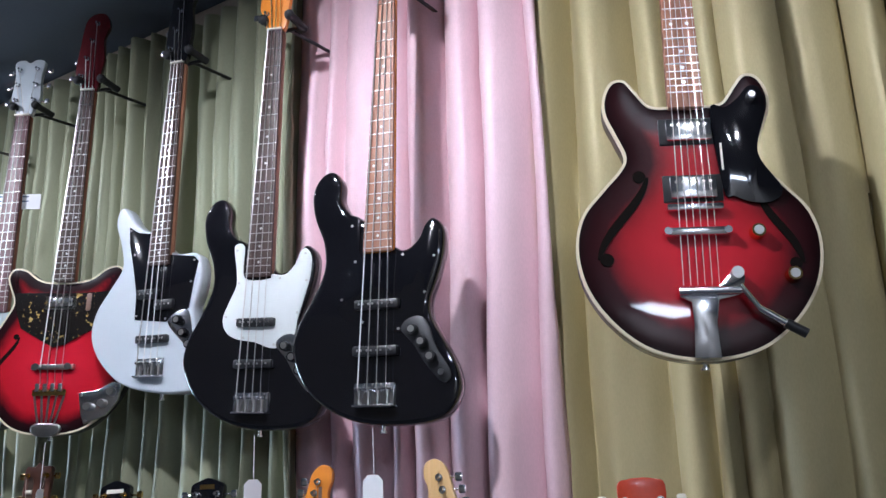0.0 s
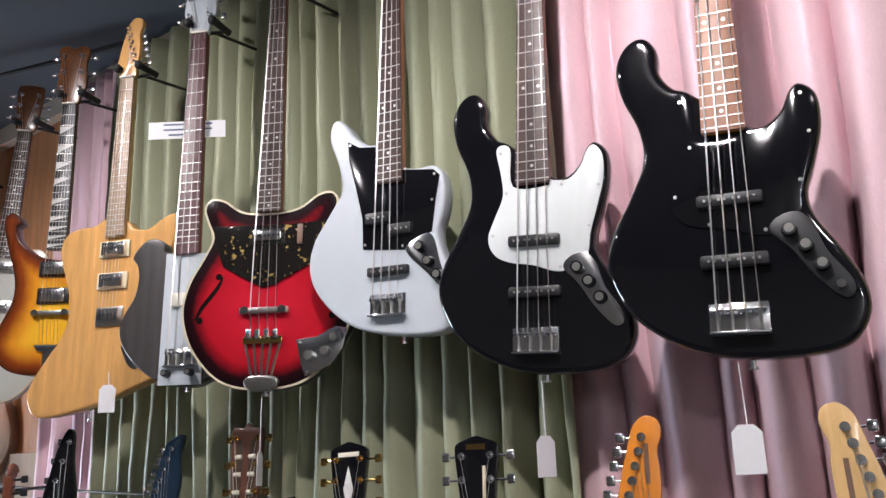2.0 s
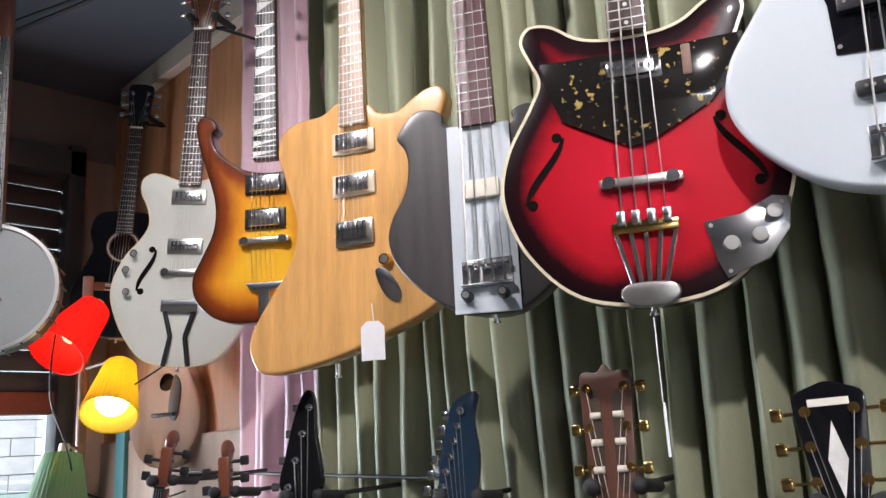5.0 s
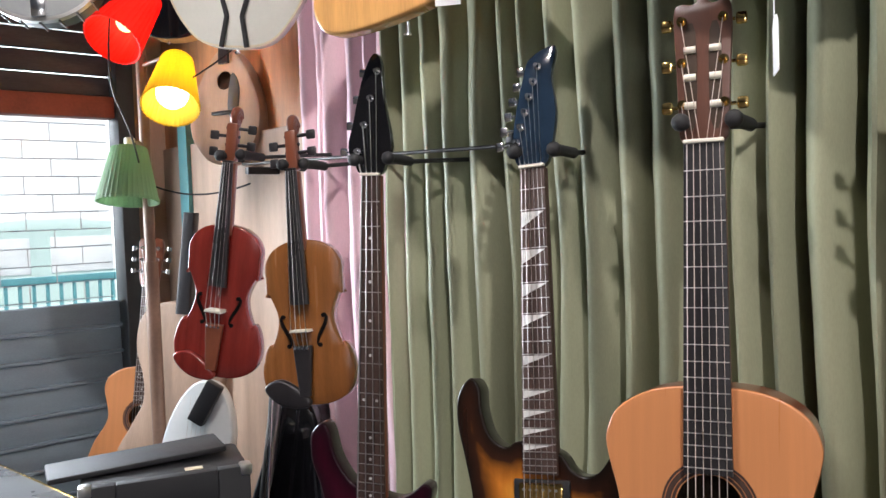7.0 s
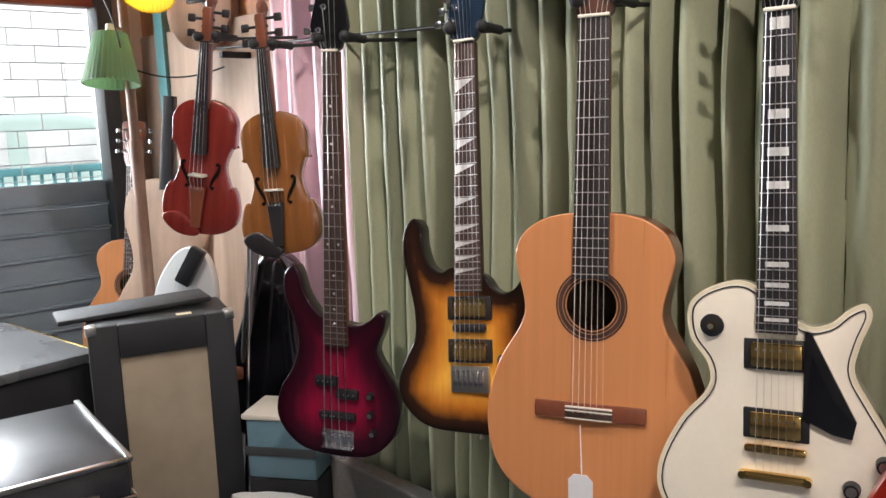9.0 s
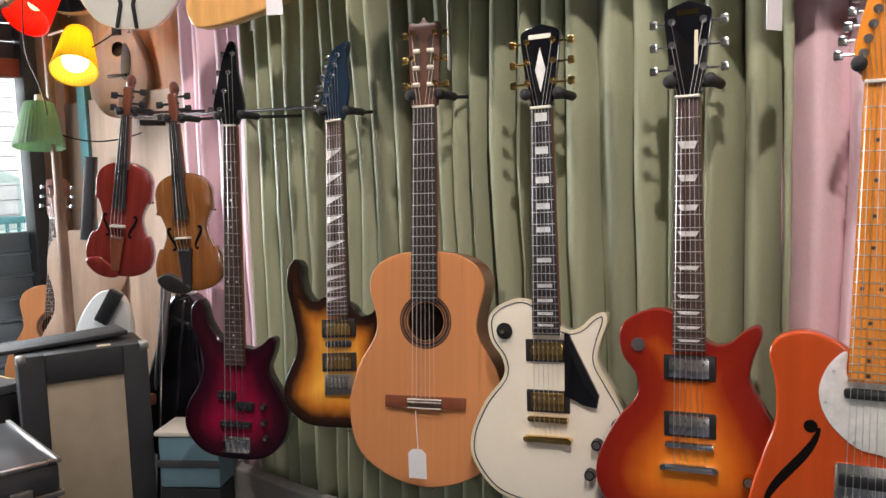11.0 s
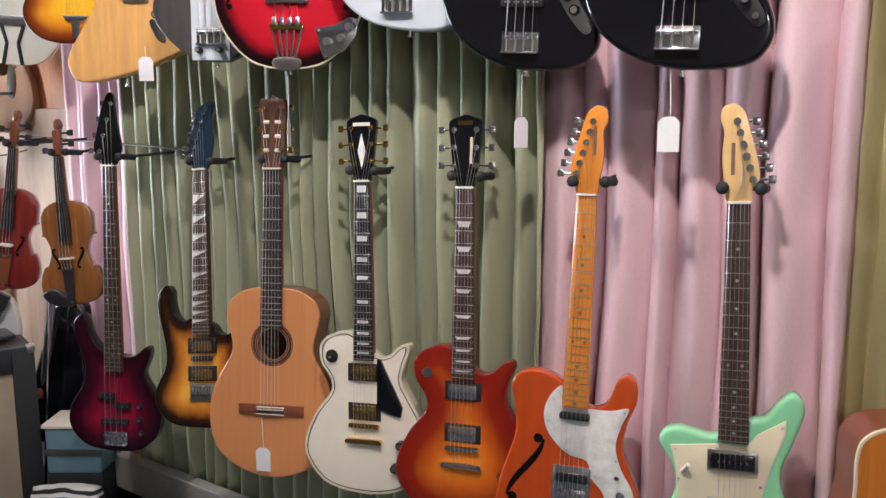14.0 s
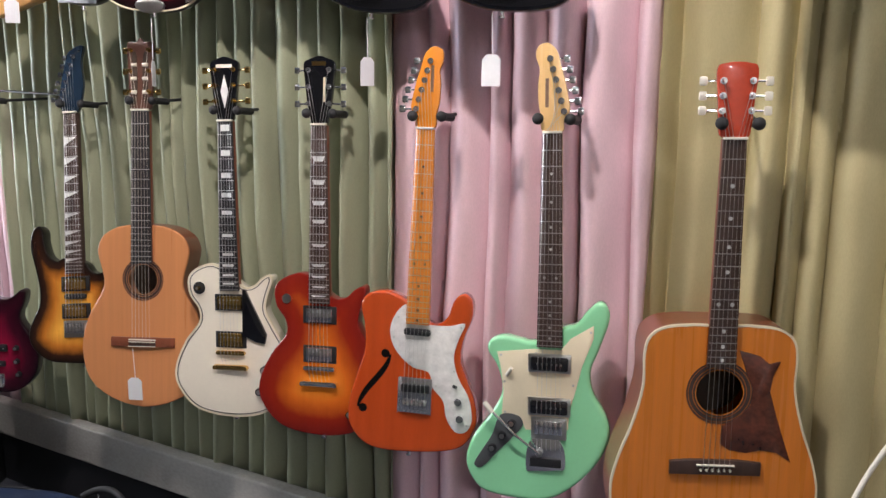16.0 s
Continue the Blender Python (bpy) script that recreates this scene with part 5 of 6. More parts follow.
violin("red-brown varnished violin hanging on a rail", (-3.152, 1.14, 1.465), (-3.195, 1.115, 1.139), 40, "violin_red", "violin_red")
violin("amber brown violin with black fittings hanging on a rail", (-2.995, 1.205, 1.436), (-2.962, 1.195, 1.102), 36, "violin_amber", "ebony")
r = thing("rail", pose(-3.05, 1.4, 1.475), "thin black metal rail on the wall", "rail")
part("bar", add_rod(bmesh.new(), (-0.55, 0, 0.02), (0.52, 0, -0.015), 0.004), M["black_satin"], r)
for s in (-0.53, 0.5):
    part("bracket", box((s, 0.06, 0), (0.02, 0.12, 0.02), 0.003), M["black_satin"], r)

# ---- tags and note ----
price_tag((-0.955, 1.25, 1.645), 0.085, 12, 0)
price_tag((-1.3, 1.29, 1.65), 0.09, 75, 0)
price_tag((-1.94, 1.22, 1.665), 0.11, 125, 2)
price_tag((-2.44, 1.16, 1.76), 0.03, 35)
price_tag((-2.005, 1.15, 0.768), 0.085, 24, 0)
price_tag((-3.43, 0.83, 2.55), 0.05, 60)
n = thing("paper_note", frame_of((-2.255, 1.222, 2.41), (-2.25, 1.222, 2.31), 42), "small printed paper note taped across a bass neck", "note")
part("sheet", box((0, 0, 0.045), (0.19, 0.0012, 0.046)), M["paper"], n)
for k in range(3):
    part("text_line", box((0.002 - 0.012 * (k == 2), -0.0012, 0.06 - k * 0.014), (0.12 - 0.05 * (k == 2), 0.0008, 0.004)), M["ink"], n)

# ---- window, shutter and street ----
M["glass"] = bpy.data.materials.new("window_glass")
M["glass"].use_nodes = True
gb = M["glass"].node_tree.nodes["Principled BSDF"]
gb.inputs["Transmission Weight"].default_value, gb.inputs["Roughness"].default_value, gb.inputs["IOR"].default_value = 1.0, 0.02, 1.1
M["street"] = mat("pale_street", (0.8, 0.8, 0.78), 0.8, vary=0.15)
M["facade"] = mat("pale_facade", (0.9, 0.9, 0.89), 0.8, vary=0.12)
M["car"] = mat("pale_green_car_paint", (0.55, 0.68, 0.62), 0.3, vary=0.05, coat=0.5)
M["red_tone"] = mat("red_brown_tone", (0.32, 0.07, 0.035), 0.5, vary=0.3)
M["smoked"] = mat("dark_shutter_box", (0.075, 0.06, 0.06), 0.2, vary=0.4, scale=3, stretch=(1, 0.5, 4))
w = tagged(new("window_1"), "shop window with a half-lowered blue-grey roller shutter", "window", kind="structure")
Y0, Y1 = -1.2, 1.4
part("window_frame", add_box(box((WX + 0.01, Y1 - 0.03, 1.5), (0.1, 0.06, 2.4), 0.004), (WX + 0.01, Y0 + 0.03, 1.5), (0.1, 0.06, 2.4), 0.004), M["frame"], w)
part("window_frame", box((WX + 0.01, (Y0 + Y1) / 2, 2.63), (0.1, Y1 - Y0, 0.1), 0.004), M["frame"], w)
# Red-brown band between the opening and the upper slats.
part("upper_band", box((WX, (Y0 + Y1) / 2, 1.745), (0.07, Y1 - Y0 - 0.12, 0.075), 0.004), M["red_tone"], w, "red-brown band above the opening")
for k in range(11):
    part("slat", box((WX - 0.02, (Y0 + Y1) / 2, 1.82 + k * 0.075), (0.03, Y1 - Y0 - 0.12, 0.071), 0.008), M["smoked"], w, "dark upper slat")
for k in range(8):
    z = 1.02 - k * 0.094
    bm = box((WX - 0.02, (Y0 + Y1) / 2, z), (0.025, Y1 - Y0 - 0.12, 0.088), 0.01)
    add_box(bm, (WX - 0.002, (Y0 + Y1) / 2, z - 0.042), (0.018, Y1 - Y0 - 0.12, 0.012), 0.004)
    part("slat", bm, M["shutter"], w)
part("sill", box((WX + 0.03, (Y0 + Y1) / 2, 0.3), (0.16, Y1 - Y0, 0.04), 0.005), M["frame"], w)
pane = part("pane", box((WX - 0.05, (Y0 + Y1) / 2, 1.4), (0.006, Y1 - Y0 - 0.12, 0.66)), M["glass"], w)
pane.visible_shadow = False
gr = thing("window_grille", pose(WX - 0.075, 0, 0), "thin metal security grille in a brick pattern", "grille")
for k in range(11):
    part("bar", rod((0, Y0 + 0.06, 1.075 + k * 0.062), (0, Y1 - 0.06, 1.075 + k * 0.062), 0.0018, n=6), M["nickel"], gr)
link = None
for k in range(10):
    for j in range(14):
        mm = Matrix.Translation((0, Y0 + 0.1 + j * 0.18 + (k % 2) * 0.09, 1.106 + k * 0.062))
        if link is None:
            link = part("link", rod((0, 0, -0.031), (0, 0, 0.031), 0.0022, n=6), M["nickel"], gr)
            link.matrix_basis = mm
        elif Y0 + 0.1 + j * 0.18 + (k % 2) * 0.09 < Y1 - 0.07:
            share("link", link, gr, mm)
tagged(bake("ground", box((-34.7, 10, -0.2), (60, 90, 0.2)), M["street"]), "pale sunlit street outside", "ground", kind="structure")
# Emissive sheet beyond the street; the distant daylight is its own glow.
tagged(bake("backdrop", box((-58, 20, 12), (0.3, 120, 40)), glow("glowing_distance", (0.9, 0.96, 1.0), 4.0)), "glowing sheet added for the washed-out daylight in the distance", "backdrop", kind="structure")
h = thing("house", pose(-16, 6, 0), "pale building across the street", "house")
part("wall", box((0, 0, 1.7), (2, 9, 3.6), 0.02), M["facade"], h)
for k in range(5):
    wi = part("window", box((1.01, -3.4 + k * 1.7, 1.9), (0.06, 0.9, 1.0), 0.01), M["street"], h, "pale window")
    part("frame", box((1.03, -3.4 + k * 1.7, 1.38), (0.1, 1.0, 0.06), 0.01), M["facade"], wi)
c = thing("car", pose(-9.2, 2.0, 0, 0, 0, 90), "pale green car parked across the street", "car")
part("body", slab(spline([Vector(q) for q in ((-2.1, 0.3), (-2.15, 0.6), (-1.9, 0.85), (-1.1, 0.92), (-0.6, 1.32), (0.7, 1.36), (1.25, 0.95), (2.0, 0.8), (2.1, 0.4), (1.9, 0.26), (0, 0.24))], 4), -0.8, 0.8, 0.08), M["car"], c)
for x in (-0.25, 0.5):
    for s in (-1, 1):
        part("side_window", box((x, s * 0.8, 1.1), (0.6, 0.02, 0.28), 0.005), M["street"], c)
for x in (-1.3, 1.35):
    for s in (-1, 1):
        wh = part("wheel", rod((x, s * 0.62, 0.31), (x, s * 0.82, 0.31), 0.31, n=28), M["rubber"], c)
        part("rim", rod((x, s * 0.82, 0.31), (x, s * 0.83, 0.31), 0.18, n=20), M["nickel"], wh)
f = thing("street_railing", pose(-7.2, 1.8, 0), "pale blue metal railing along the pavement", "railing")
part("rail", add_box(box((0, 0, 0.98), (0.05, 5, 0.05), 0.005), (0, 0, 0.72), (0.05, 5, 0.05), 0.005), M["teal"], f)
post = None
for k in range(60):
    mm = Matrix.Translation((0, -2.45 + k * 0.083, 0.5))
    if post is None:
        post = part("baluster", box((0, 0, 0), (0.02, 0.02, 1.0)), M["teal"], f)
        post.matrix_basis = mm
    else:
        share("baluster", post, f, mm)

# ---- floor lamp with three shades ----


def shade_mat(name, colour, strength):
    m = bpy.data.materials.new(name)
    m.use_nodes = True
    n, l = m.node_tree.nodes, m.node_tree.links
    b = n["Principled BSDF"]
    b.inputs["Base Color"].default_value = (*colour, 1)
    b.inputs["Roughness"].default_value = 0.6
    tr, mx = n.new("ShaderNodeBsdfTranslucent"), n.new("ShaderNodeMixShader")
    tr.inputs[0].default_value = (*colour, 1)
    mx.inputs[0].default_value = 0.55
    l.new(b.outputs[0], mx.inputs[1])
    l.new(tr.outputs[0], mx.inputs[2])
    l.new(mx.outputs[0], n["Material Output"].inputs[0])
    return m


fl = thing("floor_lamp", pose(-3.95, 1.26, 0), "brown pole lamp with red, yellow and green ribbed shades", "lamp")
part("pole", add_rod(rod((0, 0, 0.02), (0, 0, 1.22), 0.021, n=16), (0, 0, 1.22), (0, 0, 2.1), 0.016, n=16), M["copper"], fl)
part("foot", rod((0, 0, 0), (0, 0, 0.03), 0.16, 0.13, 28), M["black_satin"], fl)
for nm, top, rim, r0, r1, col, lit in (("red", (-3.74, 1.2, 1.96), (-3.68, 1.08, 1.82), 0.046, 0.076, (0.85, 0.05, 0.02), 2.2),
                                       ("yellow", (-3.77, 1.295, 1.8), (-3.68, 1.23, 1.655), 0.045, 0.076, (0.8, 0.6, 0.035), 1.3),
                                       ("green", (-3.92, 1.2, 1.56), (-3.9, 1.18, 1.4), 0.05, 0.085, (0.3, 0.43, 0.28), 0.3)):
    a, b = Vector(top) - Vector((-3.95, 1.26, 0)), Vector(rim) - Vector((-3.95, 1.26, 0))
    q = (a - b).to_track_quat("Z", "Y").to_matrix().to_4x4()
    L = (a - b).length
    bm = bmesh.new()
    seg = 72
    rings = []
    for rr, z in ((r1 * 1.02, 0), (r1 * 1.02, 0.008), (r1, 0.009), (r0, L), (r0 * 0.96, L - 0.002), (r1 * 0.97, 0.002)):
        rings.append([bm.verts.new((rr * (1 + 0.035 * (i % 2)) * math.cos(2 * math.pi * i / seg), rr * (1 + 0.035 * (i % 2)) * math.sin(2 * math.pi * i / seg), z)) for i in range(seg)])
    for u, v in zip(rings, rings[1:] + rings[:1]):
        for i in range(seg):
            bm.faces.new((u[i], u[(i + 1) % seg], v[(i + 1) % seg], v[i]))
    sh = part("shade", bm, shade_mat(nm + "_shade", col, 1), fl, nm + " ribbed fabric shade")
    sh.matrix_basis = Matrix.Translation(b) @ q
    part("socket", rod(tuple(a + (a - b).normalized() * 0.03), tuple(a - (a - b).normalized() * 0.03), 0.015), M["bone"], fl)
    bm = bmesh.new()
    bmesh.ops.create_uvsphere(bm, u_segments=20, v_segments=12, radius=0.045 if nm == "yellow" else 0.027)
    bu = part("bulb", bm, glow(nm + "_bulb", (1.0, 0.9, 0.7) if nm != "red" else (1.0, 0.3, 0.15), {"red": 5.0, "yellow": 6.0, "green": 1.5}[nm]), fl, "frosted bulb")
    bu.matrix_basis = Matrix.Translation(b + (a - b) * (0.3 if nm == "yellow" else 0.42))
    tube("arm", [tuple(a + (a - b).normalized() * 0.03), tuple(a * 0.6 + Vector((0, 0, a.z + 0.06)) * 0.4), (0, 0, a.z + 0.01)], 0.006, M["copper"], fl)
    lamp(nm + "_lamp_light", "POINT", Matrix.Translation(Vector(rim) + (Vector(top) - Vector(rim)) * 0.8), lit, (1.0, 0.8, 0.5) if nm == "yellow" else ((1.0, 0.15, 0.08) if nm == "red" else (0.7, 1.0, 0.7)), 0.02)
tube("lamp_cord", [(-3.68, 1.08, 1.9), (-3.66, 1.05, 1.72), (-3.7, 1.12, 1.6), (-3.85, 1.2, 1.52), (-3.93, 1.24, 1.45), (-3.72, 1.35, 1.4), (-3.6, 1.42, 1.44)], 0.0028, M["black_satin"])
tagged(bpy.data.objects["lamp_cord"], "thin black lamp cord looping between the shades", "cable")
tube("lamp_cord", [(-3.7, 1.27, 1.72), (-3.6, 1.38, 1.8), (-3.45, 1.42, 1.9), (-3.42, 1.46, 2.1)], 0.0025, M["black_satin"])
tagged(bpy.data.objects["lamp_cord.001"], "thin black cord hanging from the wall", "cable")
setting("trim_corner", box((-4.2, 1.5, 0.9), (0.07, 0.03, 1.7), 0.003), M["teal"], "teal painted strip beside the window")

# ---- banjo and instruments at the window end ----
m = frame_of((-3.393, 0.82, 2.51), (-3.368, 0.82, 1.92), 60)
b = thing("banjo", m, "open-back banjo with grey skin and dark rim", "banjo")
bm = rod((0, 0, 0), (0, 0.07, 0), 0.142, n=64)
part("rim", bm, M["ebony"], b, "dark wooden rim")
part("skin", rod((0, -0.006, 0), (0, 0.0, 0), 0.138, 0.14, 64), M["skin"], b, "grey drum skin")
bm = bmesh.new()
n1 = 64
ring = [[bm.verts.new((rr * math.cos(2 * math.pi * i / n1), y, rr * math.sin(2 * math.pi * i / n1))) for i in range(n1)] for rr, y in ((0.138, -0.004), (0.139, -0.012), (0.147, -0.012), (0.148, 0.006))]
for u, v in zip(ring, ring[1:]):
    for i in range(n1):
        bm.faces.new((u[i], v[i], v[(i + 1) % n1], u[(i + 1) % n1]))
part("tension_hoop", bm, M["nickel"], b, "metal tension hoop")
for k in range(24):
    a = 2 * math.pi * k / 24
    part("hook", rod((0.151 * math.cos(a), -0.012, 0.151 * math.sin(a)), (0.151 * math.cos(a), 0.05, 0.151 * math.sin(a)), 0.0026, n=6), M["black_satin"], b)
part("neck", slab([Vector(q) for q in ((-0.017, 0.75), (0.017, 0.75), (0.022, 0.13), (-0.022, 0.13))], -0.008, 0.022, 0.006), M["mahogany"], b)
part("fingerboard", slab([Vector(q) for q in ((-0.018, 0.62), (0.018, 0.62), (0.023, 0.13), (-0.023, 0.13))], -0.015, -0.008, 0.001), M["ebony"], b)
for k in range(1, 18):
    z = -0.06 + 0.68 * fret_z(k)
    if z > 0.14:
        part("fret", box((0, -0.0155, z), (0.038, 0.0015, 0.0018)), M["chrome"], b)
        if k in (3, 5, 7, 10, 12, 15):
            part("inlay", rod((0, -0.014, z + 0.012), (0, -0.0156, z + 0.012), 0.004), M["pearl"], b)
part("bridge", box((0, -0.015, -0.03), (0.06, 0.016, 0.006), 0.001), M["mahogany"], b)
part("tailpiece", box((0, -0.015, -0.12), (0.03, 0.012, 0.04), 0.003), M["chrome"], b)
for k in range(4):
    t = k / 3 - 0.5
    part("string", rod((t * 0.04, -0.023, -0.03), (t * 0.026, -0.018, 0.62), 0.0006, n=5), M["steel"], b)
part("strap", rod((0, 0.006, 0.7), (0, 0.006, 1.0), 0.005), M["black_satin"], b, "black strap up to the ceiling")

p = thing("mandolin", frame_of((-3.8, 1.47, 2.05), (-3.78, 1.44, 1.66), 25), "pear-shaped mandolin with pale top and dark pickguard", "mandolin")
part("body", slab(spline(both([(0.07, -0.135), (0.125, -0.06), (0.125, 0.03), (0.085, 0.12), (0.03, 0.19)], -0.155)), 0, 0.05, 0.004, 3, hole=(0, 0.1, 0.028), grid=0.02), M["pale_ply"], p)
# Dark disc as the shade seen through the mandolin's hole.
part("hollow_shade_disc", rod((0, 0.03, 0.1), (0, 0.034, 0.1), 0.05, n=28), M["inside"], p)
part("pickguard", slab(spline([Vector(q) for q in ((0.03, 0.12), (0.055, 0.08), (0.05, 0.0), (0.035, -0.02), (0.015, 0.0), (0.015, 0.06))]), -0.002, 0.001, 0.0006, 2), M["frame"], p)
part("neck", slab([Vector(q) for q in ((-0.014, 0.55), (0.014, 0.55), (0.018, 0.15), (-0.018, 0.15))], -0.012, 0.015, 0.004), M["ebony"], p)
part("bridge", box((0, -0.006, 0), (0.08, 0.014, 0.01), 0.002), M["ebony"], p)

SMALL_R = [(0.09, -0.15), (0.145, -0.09), (0.15, -0.01), (0.115, 0.08), (0.1, 0.13), (0.115, 0.19), (0.095, 0.25), (0.03, 0.265)]
instrument("acoustic_guitar", "small dark guitar with amber sides and a brown strap", (-4.02, 1.43, 2.66), (-4.06, 1.4, 2.1), 50, both(SMALL_R, -0.17), "black", kind="acoustic guitar", thick=0.09, side="natural", board="ebony", neck="mahogany", inlay=None, head=H_BOX, head_mat="black", pegs="3+",
           bridge_kind="rosewood", nfret=19, hole=(0, 0.14, 0.04), tail=-0.004)
instrument("acoustic_guitar", "natural acoustic guitar standing by the window", (-4.23, 1.36, 1.12), (-4.2, 1.28, 0.52), 45, both(CLASSIC_R, -0.19), "cedar", kind="acoustic guitar", thick=0.09, side="mahogany", board="rosewood", neck="mahogany", inlay="dot", head=H_BOX, head_mat="mahogany", pegs="3+",
           bridge_kind="rosewood", nfret=19, hole=(0, 0.165, 0.045), board_end=0.215, tail=-0.004, hang=False)
m = frame_of((-4.02, 1.42, 1.3), (-4.06, 1.36, 0.62), 40)
g = thing("cello", m, "large pale wooden string instrument leaning on the wall", "cello")
part("body", slab(spline(both([(0.13, -0.3), (0.21, -0.2), (0.22, -0.08), (0.165, 0.04), (0.13, 0.12), (0.135, 0.2), (0.165, 0.3), (0.15, 0.4), (0.08, 0.45)], -0.32, 0.455)), 0, 0.11, 0.008, 3, grid=0.03, dome=0.01), M["pale_ply"], g)
part("neck", slab([Vector(q) for q in ((-0.02, 0.75), (0.02, 0.75), (0.026, 0.42), (-0.026, 0.42))], -0.02, 0.02, 0.006), M["ebony"], g)
m = frame_of((-3.72, 1.36, 1.1), (-3.77, 1.3, 0.68), 42)
g = thing("lap_harp", m, "pale white round-topped zither leaning among the instruments", "zither")
part("body", slab(spline([Vector(q) for q in ((0, -0.18), (-0.08, -0.17), (-0.11, -0.06), (-0.09, 0.08), (-0.03, 0.18), (0.05, 0.17), (0.1, 0.06), (0.1, -0.08), (0.07, -0.17))]), 0, 0.05, 0.006, 3), M["white_guard"], g)
part("pick_box", box((-0.03, -0.02, 0.13), (0.05, 0.03, 0.13), 0.004, pose(0, 0, 0, 0, 20)), M["black_satin"], g)
for k in range(5):
    part("string", rod((-0.03 + k * 0.012, -0.007, -0.15), (-0.035 + k * 0.014, -0.007, 0.14), 0.0008, n=5), M["steel"], g)
g = thing("stand_tube", pose(-3.4, 1.3, 0), "grey aluminium tube of a folded stand", "stand")
part("tube", rod((-0.14, 0.0, 0.0), (0.095, 0.02, 0.95), 0.016, n=14), M["nickel"], g)
part("inner_tube", rod((0.0, -0.03, 0.0), (0.14, -0.02, 1.0), 0.006, n=10), M["chrome"], g)
part("clamp", box((-0.02, 0.0, 0.52), (0.05, 0.05, 0.04), 0.008), M["mahogany"], g)
m = frame_of((-3.28, 1.37, 1.0), (-3.34, 1.33, 0.5), 30)
g = thing("horn_case", m, "black glossy instrument case standing upright", "case")
part("shell", slab(spline(both([(0.1, -0.18), (0.14, -0.08), (0.115, 0.08), (0.09, 0.2), (0.075, 0.32), (0.04, 0.38)], -0.2, 0.39)), 0, 0.13, 0.03, 5), M["black"], g)
for z in (-0.1, 0.22):
    part("latch", box((0.1, -0.004, z), (0.03, 0.012, 0.02), 0.003), M["gold"], g)

# ---- speaker, cases and clutter on the floor ----
M["tolex"] = mat("black_tolex", (0.02, 0.021, 0.024), 0.6, vary=0.3, bump=0.4, fine=500)
M["grille"] = mat("beige_grille_cloth", (0.38, 0.31, 0.225), 0.85, vary=0.14, scale=12, fine=700, bump=0.5)
M["scuffed"] = mat("scuffed_dark_vinyl", (0.045, 0.045, 0.05), 0.32, vary=0.5, scale=9, bump=0.2, fine=300)
M["blue_bag"] = mat("navy_nylon", (0.012, 0.026, 0.07), 0.55, vary=0.35, scale=7, bump=0.5, fine=350)
M["blue_crate"] = mat("grey_blue_plastic", (0.16, 0.28, 0.34), 0.45, vary=0.15)
zm = mat("zebra_cloth", (0.5, 0.5, 0.5), 0.8, bump=0.3, fine=300)
zn, zl = zm.node_tree.nodes, zm.node_tree.links
wv, wr = zn.new("ShaderNodeTexWave"), zn.new("ShaderNodeValToRGB")
wv.bands_direction = "Z"
wv.inputs["Scale"].default_value, wv.inputs["Distortion"].default_value, wv.inputs["Detail"].default_value, wv.inputs["Detail Scale"].default_value = 11.0, 5.0, 1.5, 0.8
wr.color_ramp.interpolation = "CONSTANT"
wr.color_ramp.elements[0].color, wr.color_ramp.elements[1].color, wr.color_ramp.elements[1].position = (0.015, 0.015, 0.02, 1), (0.7, 0.7, 0.7, 1), 0.5
ztc = zn.new("ShaderNodeTexCoord")
zl.new(ztc.outputs["Object"], wv.inputs["Vector"])
zl.new(wv.outputs["Fac"], wr.inputs[0])
zl.new(wr.outputs[0], zn["Principled BSDF"].inputs["Base Color"])
M["zebra"] = zm

s = thing("speaker_cabinet", pose(-3.3, 1.02, 0, 0, 0, 72), "black vinyl speaker cabinet with beige grille cloth", "speaker")
part("shell", box((0, 0.11, 0.38), (0.37, 0.2, 0.76), 0.012), M["tolex"], s)
part("front_frame", add_box(add_box(add_box(box((-0.148, 0.0, 0.38), (0.074, 0.03, 0.76), 0.005), (0.148, 0, 0.38), (0.074, 0.03, 0.76), 0.005), (0, 0, 0.715), (0.222, 0.03, 0.09), 0.005), (0, 0, 0.07), (0.222, 0.03, 0.14), 0.005), M["tolex"], s)
part("grille_cloth", box((0, 0.003, 0.4), (0.23, 0.012, 0.56), 0.002), M["grille"], s, "beige woven grille cloth")
part("lid", box((-0.02, 0.14, 0.775), (0.4, 0.14, 0.014), 0.005, pose(0, 0, 0, 0, -2, 5)), M["tolex"], s, "loose folded cover on top")
part("sticker", box((0.06, 0.02, 0.7615), (0.04, 0.02, 0.002)), M["cream_guard"], s, "yellow label")
for a in (-1, 1):
    part("corner", box((a * 0.175, 0.0, 0.75), (0.03, 0.036, 0.03), 0.008), M["nickel"], s)
c = thing("instrument_case", pose(-3.07, 0.53, 0, 0, 0, -6) @ Matrix.Diagonal((1, 1, 0.95, 1)), "scuffed dark case with metal edges and latch", "case")
part("shell", box((0, 0, 0.27), (0.44, 0.44, 0.54), 0.014), M["scuffed"], c)
part("lid", box((0, 0, 0.59), (0.45, 0.45, 0.09), 0.018), M["scuffed"], c)
for q, sz in (((0.226, 0, 0.545), (0.008, 0.455, 0.014)), ((0, -0.226, 0.545), (0.455, 0.008, 0.014)), ((0, 0.226, 0.545), (0.455, 0.008, 0.014)), ((0.222, 0, 0.632), (0.014, 0.45, 0.012)), ((0, 0.222, 0.632), (0.45, 0.014, 0.012))):
    part("metal_edge", box(q, sz, 0.003), M["nickel"], c)
